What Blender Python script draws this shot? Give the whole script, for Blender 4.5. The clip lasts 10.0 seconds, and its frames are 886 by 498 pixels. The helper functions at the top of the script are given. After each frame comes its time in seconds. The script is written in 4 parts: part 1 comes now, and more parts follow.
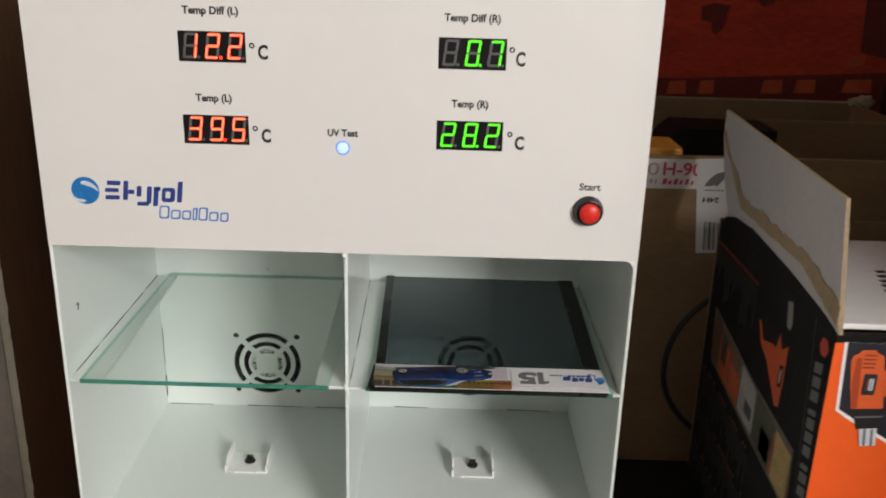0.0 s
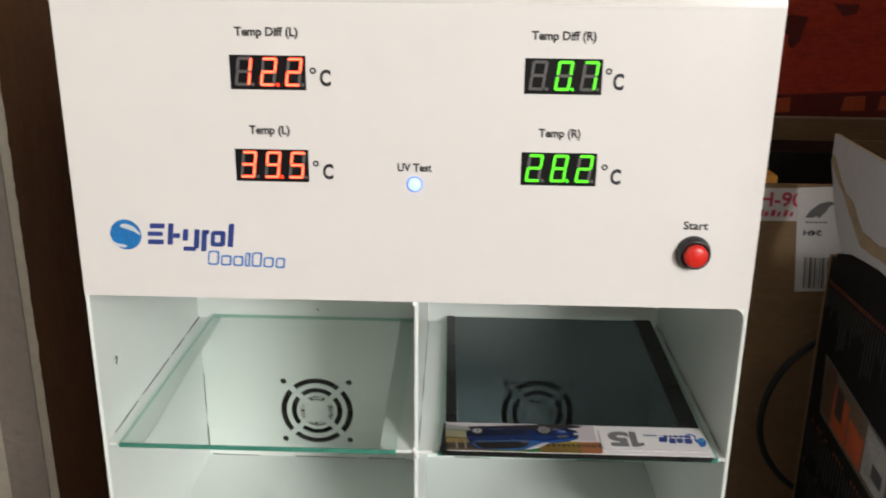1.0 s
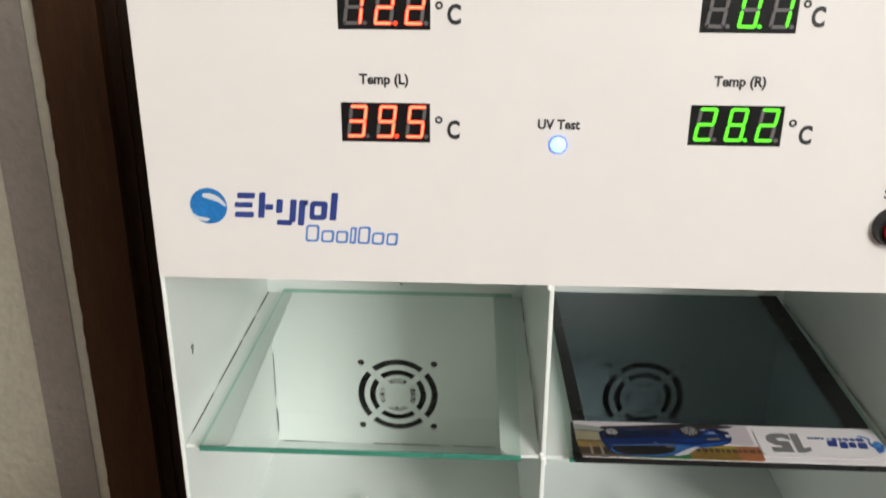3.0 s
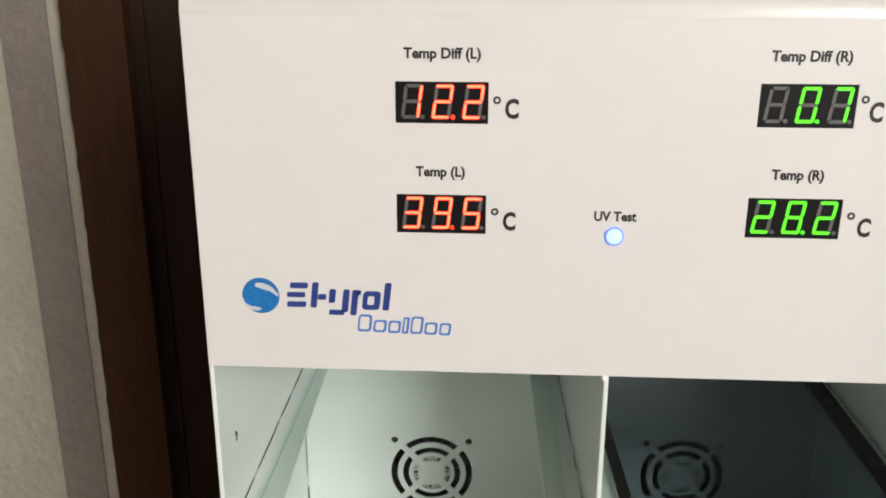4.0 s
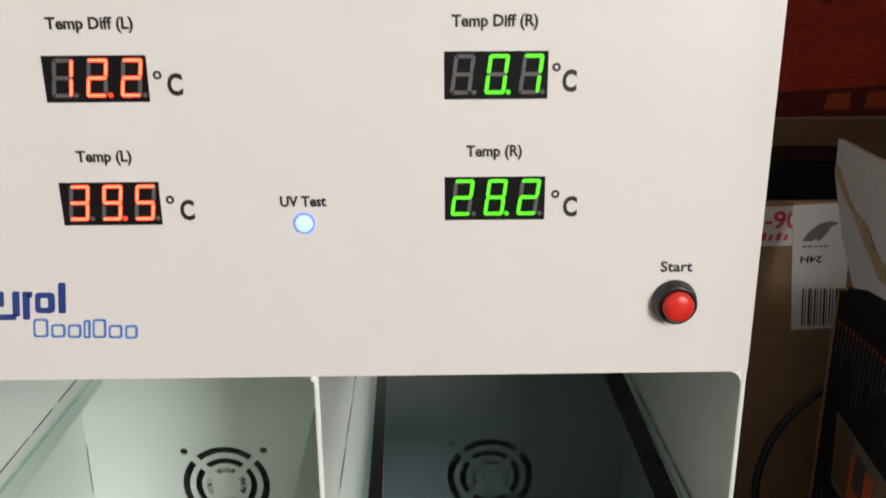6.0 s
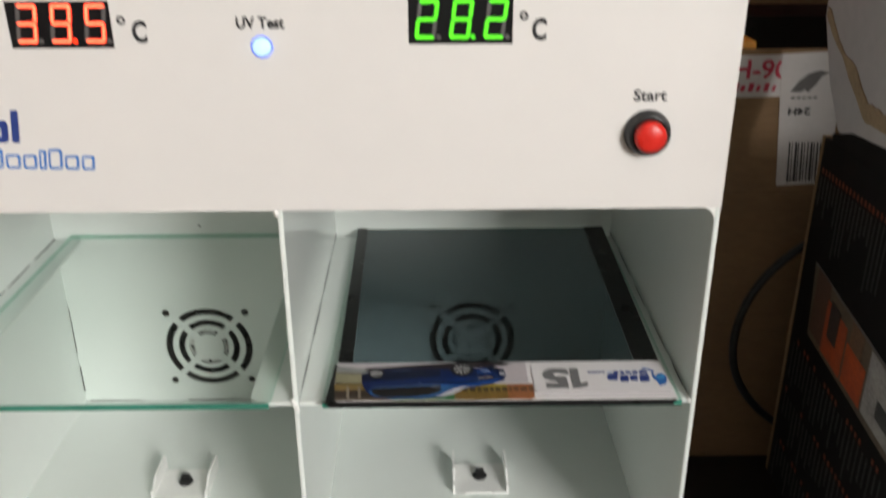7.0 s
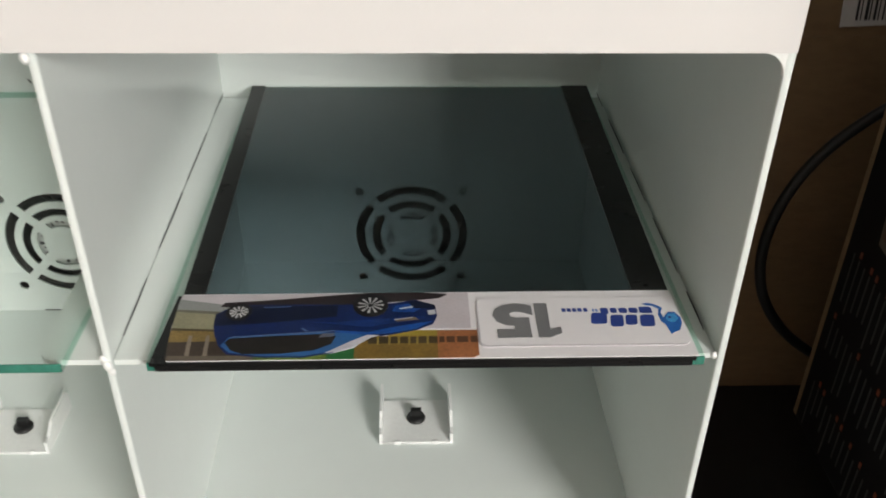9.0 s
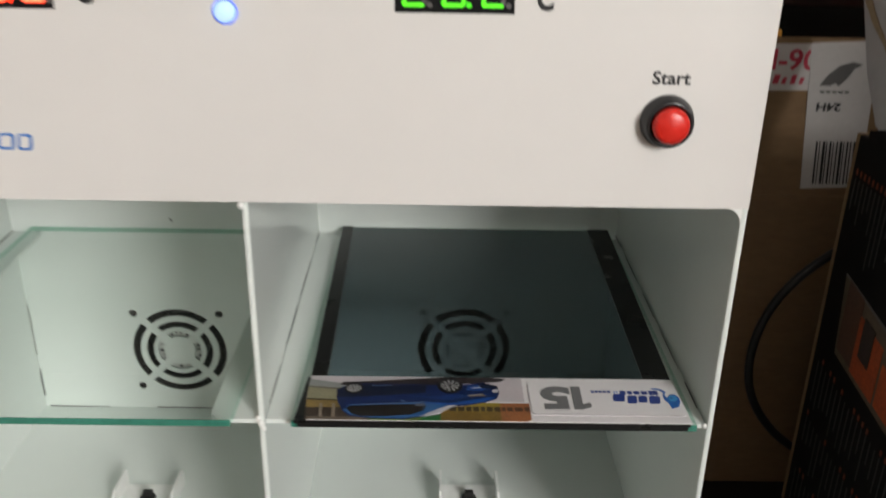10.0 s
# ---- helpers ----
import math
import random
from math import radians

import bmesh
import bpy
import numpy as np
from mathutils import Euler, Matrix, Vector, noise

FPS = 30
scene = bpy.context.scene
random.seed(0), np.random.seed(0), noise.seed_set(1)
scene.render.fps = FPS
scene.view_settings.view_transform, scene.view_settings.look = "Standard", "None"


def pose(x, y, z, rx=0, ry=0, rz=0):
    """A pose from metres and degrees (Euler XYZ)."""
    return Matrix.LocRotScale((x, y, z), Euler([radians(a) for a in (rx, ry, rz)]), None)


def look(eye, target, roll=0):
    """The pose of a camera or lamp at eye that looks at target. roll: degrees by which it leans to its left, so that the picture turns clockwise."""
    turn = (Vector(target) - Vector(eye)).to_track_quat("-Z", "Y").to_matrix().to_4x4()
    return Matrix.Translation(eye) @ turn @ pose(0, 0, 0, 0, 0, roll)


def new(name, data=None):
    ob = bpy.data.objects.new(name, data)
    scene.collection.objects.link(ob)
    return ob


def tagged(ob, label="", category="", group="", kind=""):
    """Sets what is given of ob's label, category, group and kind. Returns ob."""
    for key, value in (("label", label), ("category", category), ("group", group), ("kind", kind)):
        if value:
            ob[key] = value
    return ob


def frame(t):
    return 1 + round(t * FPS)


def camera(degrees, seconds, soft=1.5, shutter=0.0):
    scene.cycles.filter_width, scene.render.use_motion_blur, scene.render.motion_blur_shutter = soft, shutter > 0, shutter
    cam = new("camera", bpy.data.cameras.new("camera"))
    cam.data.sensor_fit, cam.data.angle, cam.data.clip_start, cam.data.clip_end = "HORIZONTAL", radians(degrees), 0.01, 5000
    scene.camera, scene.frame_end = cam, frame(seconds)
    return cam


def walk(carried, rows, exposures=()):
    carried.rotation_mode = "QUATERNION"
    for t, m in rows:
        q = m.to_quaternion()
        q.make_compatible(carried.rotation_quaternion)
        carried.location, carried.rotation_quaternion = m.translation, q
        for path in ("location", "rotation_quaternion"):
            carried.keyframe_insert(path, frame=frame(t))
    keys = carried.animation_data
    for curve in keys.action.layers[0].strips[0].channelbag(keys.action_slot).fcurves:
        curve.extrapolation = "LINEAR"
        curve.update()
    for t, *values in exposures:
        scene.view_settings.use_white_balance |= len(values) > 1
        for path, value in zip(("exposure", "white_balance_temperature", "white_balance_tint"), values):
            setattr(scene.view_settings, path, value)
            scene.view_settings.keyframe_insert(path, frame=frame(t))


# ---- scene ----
cam = camera(53.4, 10.0, soft=1.8, shutter=0.5)
PATH = [
    (0, (0.058, -0.503, 0.438), (0.061, 1.387, -0.214), 1.7),
    (0.3, (0.053, -0.482, 0.433), (0.034, 1.404, -0.233), 1.1),
    (0.5, (0.043, -0.463, 0.439), (0.026, 1.421, -0.231), 1.0),
    (1, (0.026, -0.44, 0.434), (-0.026, 1.46, -0.187), 0.7),
    (1.5, (0.009, -0.43, 0.433), (-0.08, 1.473, -0.176), 0.6),
    (2, (-0.014, -0.407, 0.421), (-0.109, 1.455, -0.303), 0.4),
    (2.2, (-0.025, -0.398, 0.414), (-0.125, 1.449, -0.345), 0.1),
    (3.3, (-0.036, -0.363, 0.421), (-0.124, 1.517, -0.255), 0.3),
    (3.5, (-0.042, -0.365, 0.424), (-0.144, 1.527, -0.218), 0.4),
    (4, (-0.054, -0.36, 0.433), (-0.156, 1.542, -0.176), 0.2),
    (4.5, (-0.021, -0.354, 0.43), (-0.048, 1.559, -0.155), 0.7),
    (5, (0.016, -0.346, 0.425), (0.043, 1.573, -0.137), 0.5),
    (5.2, (0.033, -0.34, 0.422), (0.055, 1.585, -0.119), 0.2),
    (6.3, (0.049, -0.327, 0.414), (0.078, 1.562, -0.242), -0.4),
    (6.5, (0.051, -0.329, 0.401), (0.089, 1.547, -0.292), -0.1),
    (7, (0.063, -0.329, 0.387), (0.076, 1.502, -0.416), -0.3),
    (7.5, (0.078, -0.271, 0.353), (0.154, 1.482, -0.607), 1.0),
    (8, (0.079, -0.213, 0.34), (0.143, 1.488, -0.71), 0.2),
    (8.5, (0.093, -0.182, 0.33), (0.169, 1.473, -0.79), 0.3),
    (9, (0.087, -0.195, 0.332), (0.153, 1.484, -0.751), 0.8),
    (9.5, (0.081, -0.235, 0.35), (0.131, 1.525, -0.598), 0.7),
    (10, (0.067, -0.289, 0.369), (0.085, 1.545, -0.43), 1.0),
]
EXPOSURES = [(0.0, -0.27), (0.5, -0.07), (1.5, -0.05), (2.0, 0.02), (3.5, -0.03), (4.0, -0.08), (4.5, -0.19), (5.0, -0.2), (6.5, -0.17), (7.5, -0.03), (8.0, 0.1), (8.5, 0.2), (9.0, 0.05), (9.5, -0.1), (10.0, -0.28)]
walk(cam, [(t, look(eye, target, roll)) for t, eye, target, roll in PATH], EXPOSURES)

# ---- world, daylight, exposure ----
world = bpy.data.worlds.new("world")
scene.world = world
world.use_nodes = True
sky = world.node_tree.nodes.new("ShaderNodeTexSky")
sky.sky_type, sky.sun_disc = "NISHITA", False
sky.sun_elevation, sky.sun_rotation = radians(24), radians(150)
world.node_tree.links.new(sky.outputs[0], world.node_tree.nodes["Background"].inputs[0])
world.node_tree.nodes["Background"].inputs[1].default_value = 0.1
scene.view_settings.exposure = 0.0


def window_light(name, eye, target, width, height, watts, colour):
    data = bpy.data.lights.new(name, "AREA")
    data.shape, data.size, data.size_y, data.energy, data.color = "RECTANGLE", width, height, watts, colour
    ob = new(name, data)
    ob.matrix_world = look(eye, target)
    return ob


window_light("window_light", (1.45, -2.38, 1.25), (1.45, 0.0, 1.25), 0.90, 1.1, 103, (0.985, 0.966, 0.935))


# ---- materials ----
def mat(name, base, rough=0.5, metal=0.0, vary=0.06, scale=30.0, bump=0.0, bump_scale=400.0, depth=0.001, spec=0.5, coat=0.0, stretch=(1, 1, 1), per_object=0.0):
    m = bpy.data.materials.new(name)
    m.use_nodes = True
    nt = m.node_tree
    b = nt.nodes["Principled BSDF"]
    b.inputs["Roughness"].default_value = rough
    b.inputs["Metallic"].default_value = metal
    b.inputs["Specular IOR Level"].default_value = spec
    b.inputs["Coat Weight"].default_value = coat
    b.inputs["Base Color"].default_value = (*base, 1)
    geo = nt.nodes.new("ShaderNodeNewGeometry")
    mp = nt.nodes.new("ShaderNodeMapping")
    mp.inputs["Scale"].default_value = stretch
    nt.links.new(geo.outputs["Position"], mp.inputs["Vector"])
    if vary:
        n1, n2 = nt.nodes.new("ShaderNodeTexNoise"), nt.nodes.new("ShaderNodeTexNoise")
        n1.inputs["Scale"].default_value, n1.inputs["Detail"].default_value = scale, 5
        n2.inputs["Scale"].default_value, n2.inputs["Detail"].default_value = scale * 9, 3
        for n in (n1, n2):
            nt.links.new(mp.outputs[0], n.inputs["Vector"])
        add = nt.nodes.new("ShaderNodeMath")
        add.operation = "ADD"
        nt.links.new(n1.outputs["Fac"], add.inputs[0])
        nt.links.new(n2.outputs["Fac"], add.inputs[1])
        rng = nt.nodes.new("ShaderNodeMapRange")
        rng.inputs["From Min"].default_value, rng.inputs["From Max"].default_value = 0.6, 1.4
        rng.inputs["To Min"].default_value, rng.inputs["To Max"].default_value = 1 - vary, 1 + vary
        nt.links.new(add.outputs[0], rng.inputs["Value"])
        mul = nt.nodes.new("ShaderNodeVectorMath")
        mul.operation = "SCALE"
        mul.inputs[0].default_value = base
        nt.links.new(rng.outputs[0], mul.inputs["Scale"])
        nt.links.new(mul.outputs[0], b.inputs["Base Color"])
        rr = nt.nodes.new("ShaderNodeMapRange")
        rr.inputs["From Min"].default_value, rr.inputs["From Max"].default_value = 0.3, 0.7
        rr.inputs["To Min"].default_value, rr.inputs["To Max"].default_value = max(rough - min(vary, 0.06), 0.02), min(rough + min(vary, 0.06), 1)
        nt.links.new(n1.outputs["Fac"], rr.inputs["Value"])
        nt.links.new(rr.outputs[0], b.inputs["Roughness"])
    if bump:
        n3, bp = nt.nodes.new("ShaderNodeTexNoise"), nt.nodes.new("ShaderNodeBump")
        n3.inputs["Scale"].default_value, n3.inputs["Detail"].default_value = bump_scale, 4
        nt.links.new(mp.outputs[0], n3.inputs["Vector"])
        bp.inputs["Strength"].default_value, bp.inputs["Distance"].default_value = bump, depth
        nt.links.new(n3.outputs["Fac"], bp.inputs["Height"])
        nt.links.new(bp.outputs[0], b.inputs["Normal"])
    return m


def glow(name, colour, strength):
    m = bpy.data.materials.new(name)
    m.use_nodes = True
    b = m.node_tree.nodes["Principled BSDF"]
    b.inputs["Base Color"].default_value = (*[c * 0.4 for c in colour], 1)
    b.inputs["Emission Color"].default_value = (*colour, 1)
    b.inputs["Emission Strength"].default_value = strength
    return m


def pane(name, tint, rough=0.0, gloss=1.0):
    """Thin sheet: coloured see-through with a Fresnel gloss."""
    m = bpy.data.materials.new(name)
    m.use_nodes = True
    nt = m.node_tree
    nt.nodes.remove(nt.nodes["Principled BSDF"])
    tr, gl, lw, pw, ma, mx = (nt.nodes.new("ShaderNode" + k) for k in ("BsdfTransparent", "BsdfGlossy", "LayerWeight", "Math", "Math", "MixShader"))
    tr.inputs[0].default_value = (*tint, 1)
    gl.inputs[0].default_value = (gloss, gloss, gloss, 1)
    gl.inputs["Roughness"].default_value = rough
    lw.inputs["Blend"].default_value = 0.5
    pw.operation, ma.operation = "POWER", "MULTIPLY_ADD"
    pw.inputs[1].default_value = 5.0
    ma.inputs[1].default_value, ma.inputs[2].default_value = 0.94, 0.05
    nt.links.new(lw.outputs["Facing"], pw.inputs[0])
    nt.links.new(pw.outputs[0], ma.inputs[0])
    nt.links.new(ma.outputs[0], mx.inputs[0])
    nt.links.new(tr.outputs[0], mx.inputs[1])
    nt.links.new(gl.outputs[0], mx.inputs[2])
    nt.links.new(mx.outputs[0], nt.nodes["Material Output"].inputs[0])
    return m


PAINT = mat("powder_coat", (0.748, 0.795, 0.765), 0.17, vary=0.010, scale=10, bump=0.03, bump_scale=500)
EDGE = mat("powder_coat_edge", (0.82, 0.83, 0.81), 0.4, vary=0.05, scale=60, bump=0.1, bump_scale=300)
OVERLAY = mat("panel_overlay", (0.693, 0.677, 0.660), 0.36, vary=0.015, scale=8, bump=0.02, bump_scale=1500)
SKIN = mat("front_paint", (0.64, 0.62, 0.60), 0.22, vary=0.02, scale=8)
INK = mat("black_ink", (0.012, 0.012, 0.014), 0.5, vary=0.0)
NAVY = mat("navy_ink", (0.02, 0.045, 0.22), 0.45, vary=0.05, scale=80)
AZURE = mat("azure_ink", (0.06, 0.19, 0.52), 0.45, vary=0.05, scale=80)
BALL = mat("ball_blue_ink", (0.01, 0.15, 0.42), 0.4, vary=0.3, scale=70)
SILVER = mat("silver_ink", (0.55, 0.58, 0.62), 0.4, vary=0.1, scale=80)
DISPLAY = mat("display_face", (0.007, 0.007, 0.008), 0.35, vary=0.0, spec=0.2)
RUST = mat("rust_print", (0.17, 0.03, 0.008), 0.5, vary=0.3, scale=200)
FAINT = mat("faint_print", (0.030, 0.028, 0.027), 0.5, vary=0.3, scale=300)
DEAD = mat("unlit_segment", (0.105, 0.10, 0.098), 0.5, vary=0.1, scale=300)
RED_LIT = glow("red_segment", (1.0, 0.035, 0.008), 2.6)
RED_CORE = glow("red_segment_core", (1.0, 0.23, 0.11), 2.4)
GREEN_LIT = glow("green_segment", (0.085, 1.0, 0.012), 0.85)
GREEN_CORE = glow("green_segment_core", (0.15, 1.0, 0.022), 1.05)
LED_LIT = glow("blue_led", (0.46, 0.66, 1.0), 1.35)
LED_RIM = glow("blue_led_rim", (0.16, 0.27, 1.0), 0.9)
BLACK_PLASTIC = mat("black_plastic", (0.012, 0.012, 0.013), 0.35, vary=0.1, scale=90, bump=0.1)
RED_PLASTIC = mat("red_plastic", (0.62, 0.022, 0.014), 0.28, vary=0.05, scale=60)
FAN_BLACK = mat("fan_plastic", (0.02, 0.016, 0.014), 0.5, vary=0.1, scale=80)
FAN_LABEL = mat("fan_label", (0.6, 0.62, 0.6), 0.5, vary=0.1, scale=200)
GLASS = pane("clear_glass", (0.92, 0.96, 0.94))
GLASS_SIDE = pane("glass_side", (0.58, 0.82, 0.73))
GLASS_UNDER = bpy.data.materials.new("glass_underside")
GLASS_UNDER.use_nodes = True
GLASS_UNDER.node_tree.links.new(GLASS_UNDER.node_tree.nodes.new("ShaderNodeBsdfTransparent").outputs[0], GLASS_UNDER.node_tree.nodes["Material Output"].inputs[0])
GLASS_EDGE = mat("green_glass_edge", (0.05, 0.22, 0.16), 0.12, vary=0.25, scale=60, coat=0.5)
TINT = pane("tinted_film", (0.124, 0.160, 0.184), 0.02)
FILM_BLACK = mat("film_border", (0.009, 0.009, 0.009), 0.3, vary=0.1, scale=60, spec=0.3)
CARD = mat("card_white", (0.74, 0.72, 0.73), 0.4, vary=0.02, scale=60)
CARDBOARD = mat("cardboard", (0.205, 0.125, 0.062), 0.85, vary=0.14, scale=14, bump=0.25, bump_scale=220, stretch=(1, 1, 3))
CARDBOARD_TORN = mat("torn_cardboard", (0.31, 0.23, 0.14), 0.9, vary=0.25, scale=60, bump=0.8, bump_scale=260)
# White board in two tones: shaded upright flap and lit top, in the colours.
FLAP_SHADED = mat("shaded_white_board", (0.42, 0.405, 0.41), 0.6, vary=0.07, scale=18, bump=0.15, bump_scale=180)
TOP_LIT = mat("lit_white_board", (0.78, 0.75, 0.74), 0.5, vary=0.05, scale=18)
BOX_BLACK = mat("printed_black", (0.008, 0.007, 0.007), 0.6, vary=0.2, scale=30, spec=0.12)
BOX_ORANGE = mat("printed_orange", (0.78, 0.10, 0.012), 0.4, vary=0.06, scale=16)
PAPER = mat("paper_label", (0.50, 0.48, 0.47), 0.6, vary=0.06, scale=40)
FAINT_RED = mat("faint_red_print", (0.34, 0.20, 0.24), 0.6, vary=0.2, scale=120)
RED_PRINT = mat("red_print", (0.42, 0.03, 0.06), 0.6, vary=0.2, scale=120)
WOOD = mat("brown_wood", (0.036, 0.0155, 0.006), 0.6, vary=0.35, scale=14, spec=0.15, bump=0.3, bump_scale=90, stretch=(6, 6, 0.6))
# WOOD at half strength: shadow inside the frame is put into the colour.
WOOD_SHADED = mat("shaded_wood", (0.018, 0.009, 0.005), 0.6, spec=0.15, vary=0.3, scale=14, bump=0.3, bump_scale=90, stretch=(6, 6, 0.6))
PLASTER = mat("beige_plaster", (0.345, 0.325, 0.265), 0.85, vary=0.13, scale=14, bump=1.0, bump_scale=70, depth=0.003)
PLASTER_SHADED = mat("shaded_plaster", (0.185, 0.162, 0.142), 0.85, vary=0.13, scale=14, bump=1.0, bump_scale=90, depth=0.003)
FABRIC = mat("red_fabric", (0.46, 0.042, 0.018), 0.9, vary=0.35, scale=14, bump=0.6, bump_scale=700, stretch=(1, 1, 3))
FABRIC_DARK = mat("dark_red_fabric", (0.14, 0.018, 0.013), 0.9, vary=0.3, scale=18, bump=0.6, bump_scale=700)
FABRIC_ORANGE = mat("orange_fabric", (0.46, 0.075, 0.028), 0.9, vary=0.25, scale=30, bump=0.6, bump_scale=700)
TABLE = mat("black_table", (0.010, 0.009, 0.008), 0.55, vary=0.2, scale=10, bump=0.1)
ROOM = mat("room_paint", (0.78, 0.76, 0.73), 0.85, vary=0.05, scale=5, bump=0.2, bump_scale=60)
FLOORING = mat("floor_boards", (0.22, 0.14, 0.08), 0.5, vary=0.2, scale=6, bump=0.1)
YELLOW = mat("yellow_carton", (0.62, 0.27, 0.03), 0.6, vary=0.12, scale=30)
CASE_BLACK = mat("matt_black_plastic", (0.012, 0.011, 0.010), 0.7, vary=0.15, scale=60, spec=0.12)
CABLE = mat("black_rubber", (0.010, 0.010, 0.010), 0.5, vary=0.1, scale=60)


# ---- mesh helpers ----
def bm_box(bm, x0, x1, y0, y1, z0, z1, bevel=0.0):
    r = bmesh.ops.create_cube(bm, size=1.0)
    bmesh.ops.scale(bm, vec=(x1 - x0, y1 - y0, z1 - z0), verts=r["verts"])
    bmesh.ops.translate(bm, vec=((x0 + x1) / 2, (y0 + y1) / 2, (z0 + z1) / 2), verts=r["verts"])
    if bevel:
        edges = list({e for v in r["verts"] for e in v.link_edges})
        bmesh.ops.bevel(bm, geom=edges, offset=bevel, segments=2, profile=0.6, affect="EDGES")
    return bm


def slab(x0, x1, y0, y1, z0, z1, bevel=0.0):
    return bm_box(bmesh.new(), x0, x1, y0, y1, z0, z1, bevel)


def front(y):
    return lambda u, v, w: Vector((u, y - w, v))


def side(x):
    return lambda u, v, w: Vector((x - w, u, v))


def flat(z):
    return lambda u, v, w: Vector((u, v, z + w))


def prism(points, where, w0, w1, bm=None):
    """A flat outline given thickness, laid on a plane."""
    bm = bm or bmesh.new()
    a = [bm.verts.new(where(u, v, w0)) for u, v in points]
    b = [bm.verts.new(where(u, v, w1)) for u, v in points]
    n = len(points)
    bm.faces.new(b)
    bm.faces.new(a[::-1])
    for i in range(n):
        bm.faces.new((a[i], a[(i + 1) % n], b[(i + 1) % n], b[i]))
    bmesh.ops.recalc_face_normals(bm, faces=bm.faces[:])
    return bm


def rect(u0, u1, v0, v1):
    return [(u0, v0), (u1, v0), (u1, v1), (u0, v1)]


def round_rect(u0, u1, v0, v1, r, n=5):
    pts = []
    for cu, cv, a0 in ((u1 - r, v1 - r, 0), (u0 + r, v1 - r, 90), (u0 + r, v0 + r, 180), (u1 - r, v0 + r, 270)):
        pts += [(cu + r * math.cos(radians(a0 + 90 * i / n)), cv + r * math.sin(radians(a0 + 90 * i / n))) for i in range(n + 1)]
    return pts


def ellipse(cu, cv, ru, rv, n=28):
    return [(cu + ru * math.cos(2 * math.pi * i / n), cv + rv * math.sin(2 * math.pi * i / n)) for i in range(n)]


def turned(profile, centre, where_axis, n=32):
    """A lathe shape: (radius, height) pairs about an axis, heights along where_axis."""
    bm = bmesh.new()
    axis = Vector(where_axis).normalized()
    u = axis.orthogonal().normalized()
    v = axis.cross(u)
    rings = []
    for r, h in profile:
        rings.append([bm.verts.new(Vector(centre) + axis * h + (u * math.cos(2 * math.pi * i / n) + v * math.sin(2 * math.pi * i / n)) * max(r, 1e-5)) for i in range(n)])
    for a, b in zip(rings, rings[1:]):
        for i in range(n):
            bm.faces.new((a[i], a[(i + 1) % n], b[(i + 1) % n], b[i]))
    bm.faces.new(rings[0][::-1])
    bm.faces.new(rings[-1])
    bmesh.ops.recalc_face_normals(bm, faces=bm.faces[:])
    for f in bm.faces:
        f.smooth = len(f.verts) == 4
    return bm


def strip(profile, x0, x1):
    """A (y, z) section drawn out along x."""
    return prism(profile, lambda u, v, w: Vector((w, u, v)), x0, x1)


def thing(name, base, label, category, group=""):
    ob = new(name)
    ob.location = base
    ob.empty_display_size = 0.02
    bpy.context.view_layer.update()
    return tagged(ob, label, category, group)


def part(name, bm, material, parent=None, label="", smooth=False):
    me = bpy.data.meshes.new(name)
    if isinstance(bm, bmesh.types.BMesh):
        bm.to_mesh(me)
        bm.free()
    else:
        me = bm
    me.name = name
    for m in material if isinstance(material, (list, tuple)) else (material,):
        me.materials.append(m)
    co = np.empty(len(me.vertices) * 3)
    me.vertices.foreach_get("co", co)
    co = co.reshape(-1, 3)
    mid = (co.min(0) + co.max(0)) / 2
    me.vertices.foreach_set("co", (co - mid).ravel())
    if smooth:
        for p in me.polygons:
            p.use_smooth = True
    me.update()
    ob = new(name, me)
    place = Vector(mid)
    at = Vector((0, 0, 0))
    up = parent
    while up:
        at += up.location
        up = up.parent
    ob.location = place - at
    if parent:
        ob.parent = parent
    if label:
        ob["label"] = label
    return ob


def sheet(outer, holes, where, w0, w1):
    """A plate with real holes, from outlines."""
    cu = bpy.data.curves.new("outline", "CURVE")
    cu.dimensions, cu.fill_mode = "2D", "BOTH"
    cu.extrude = abs(w1 - w0) / 2
    for pts in (outer, *holes):
        sp = cu.splines.new("POLY")
        sp.points.add(len(pts) - 1)
        for p, (u, v) in zip(sp.points, pts):
            p.co = (u, v, 0, 1)
        sp.use_cyclic_u = True
    return curve_mesh(cu, lambda u, v, w: where(u, v, w + (w0 + w1) / 2))


def curve_mesh(cu, where):
    ob = new("outline", cu)
    dg = bpy.context.evaluated_depsgraph_get()
    me = bpy.data.meshes.new_from_object(ob.evaluated_get(dg))
    bpy.data.objects.remove(ob)
    for v in me.vertices:
        v.co = where(*v.co)
    bm = bmesh.new()
    bm.from_mesh(me)
    bmesh.ops.remove_doubles(bm, verts=bm.verts[:], dist=1e-6)
    bmesh.ops.recalc_face_normals(bm, faces=bm.faces[:])
    bpy.data.meshes.remove(me)
    return bm


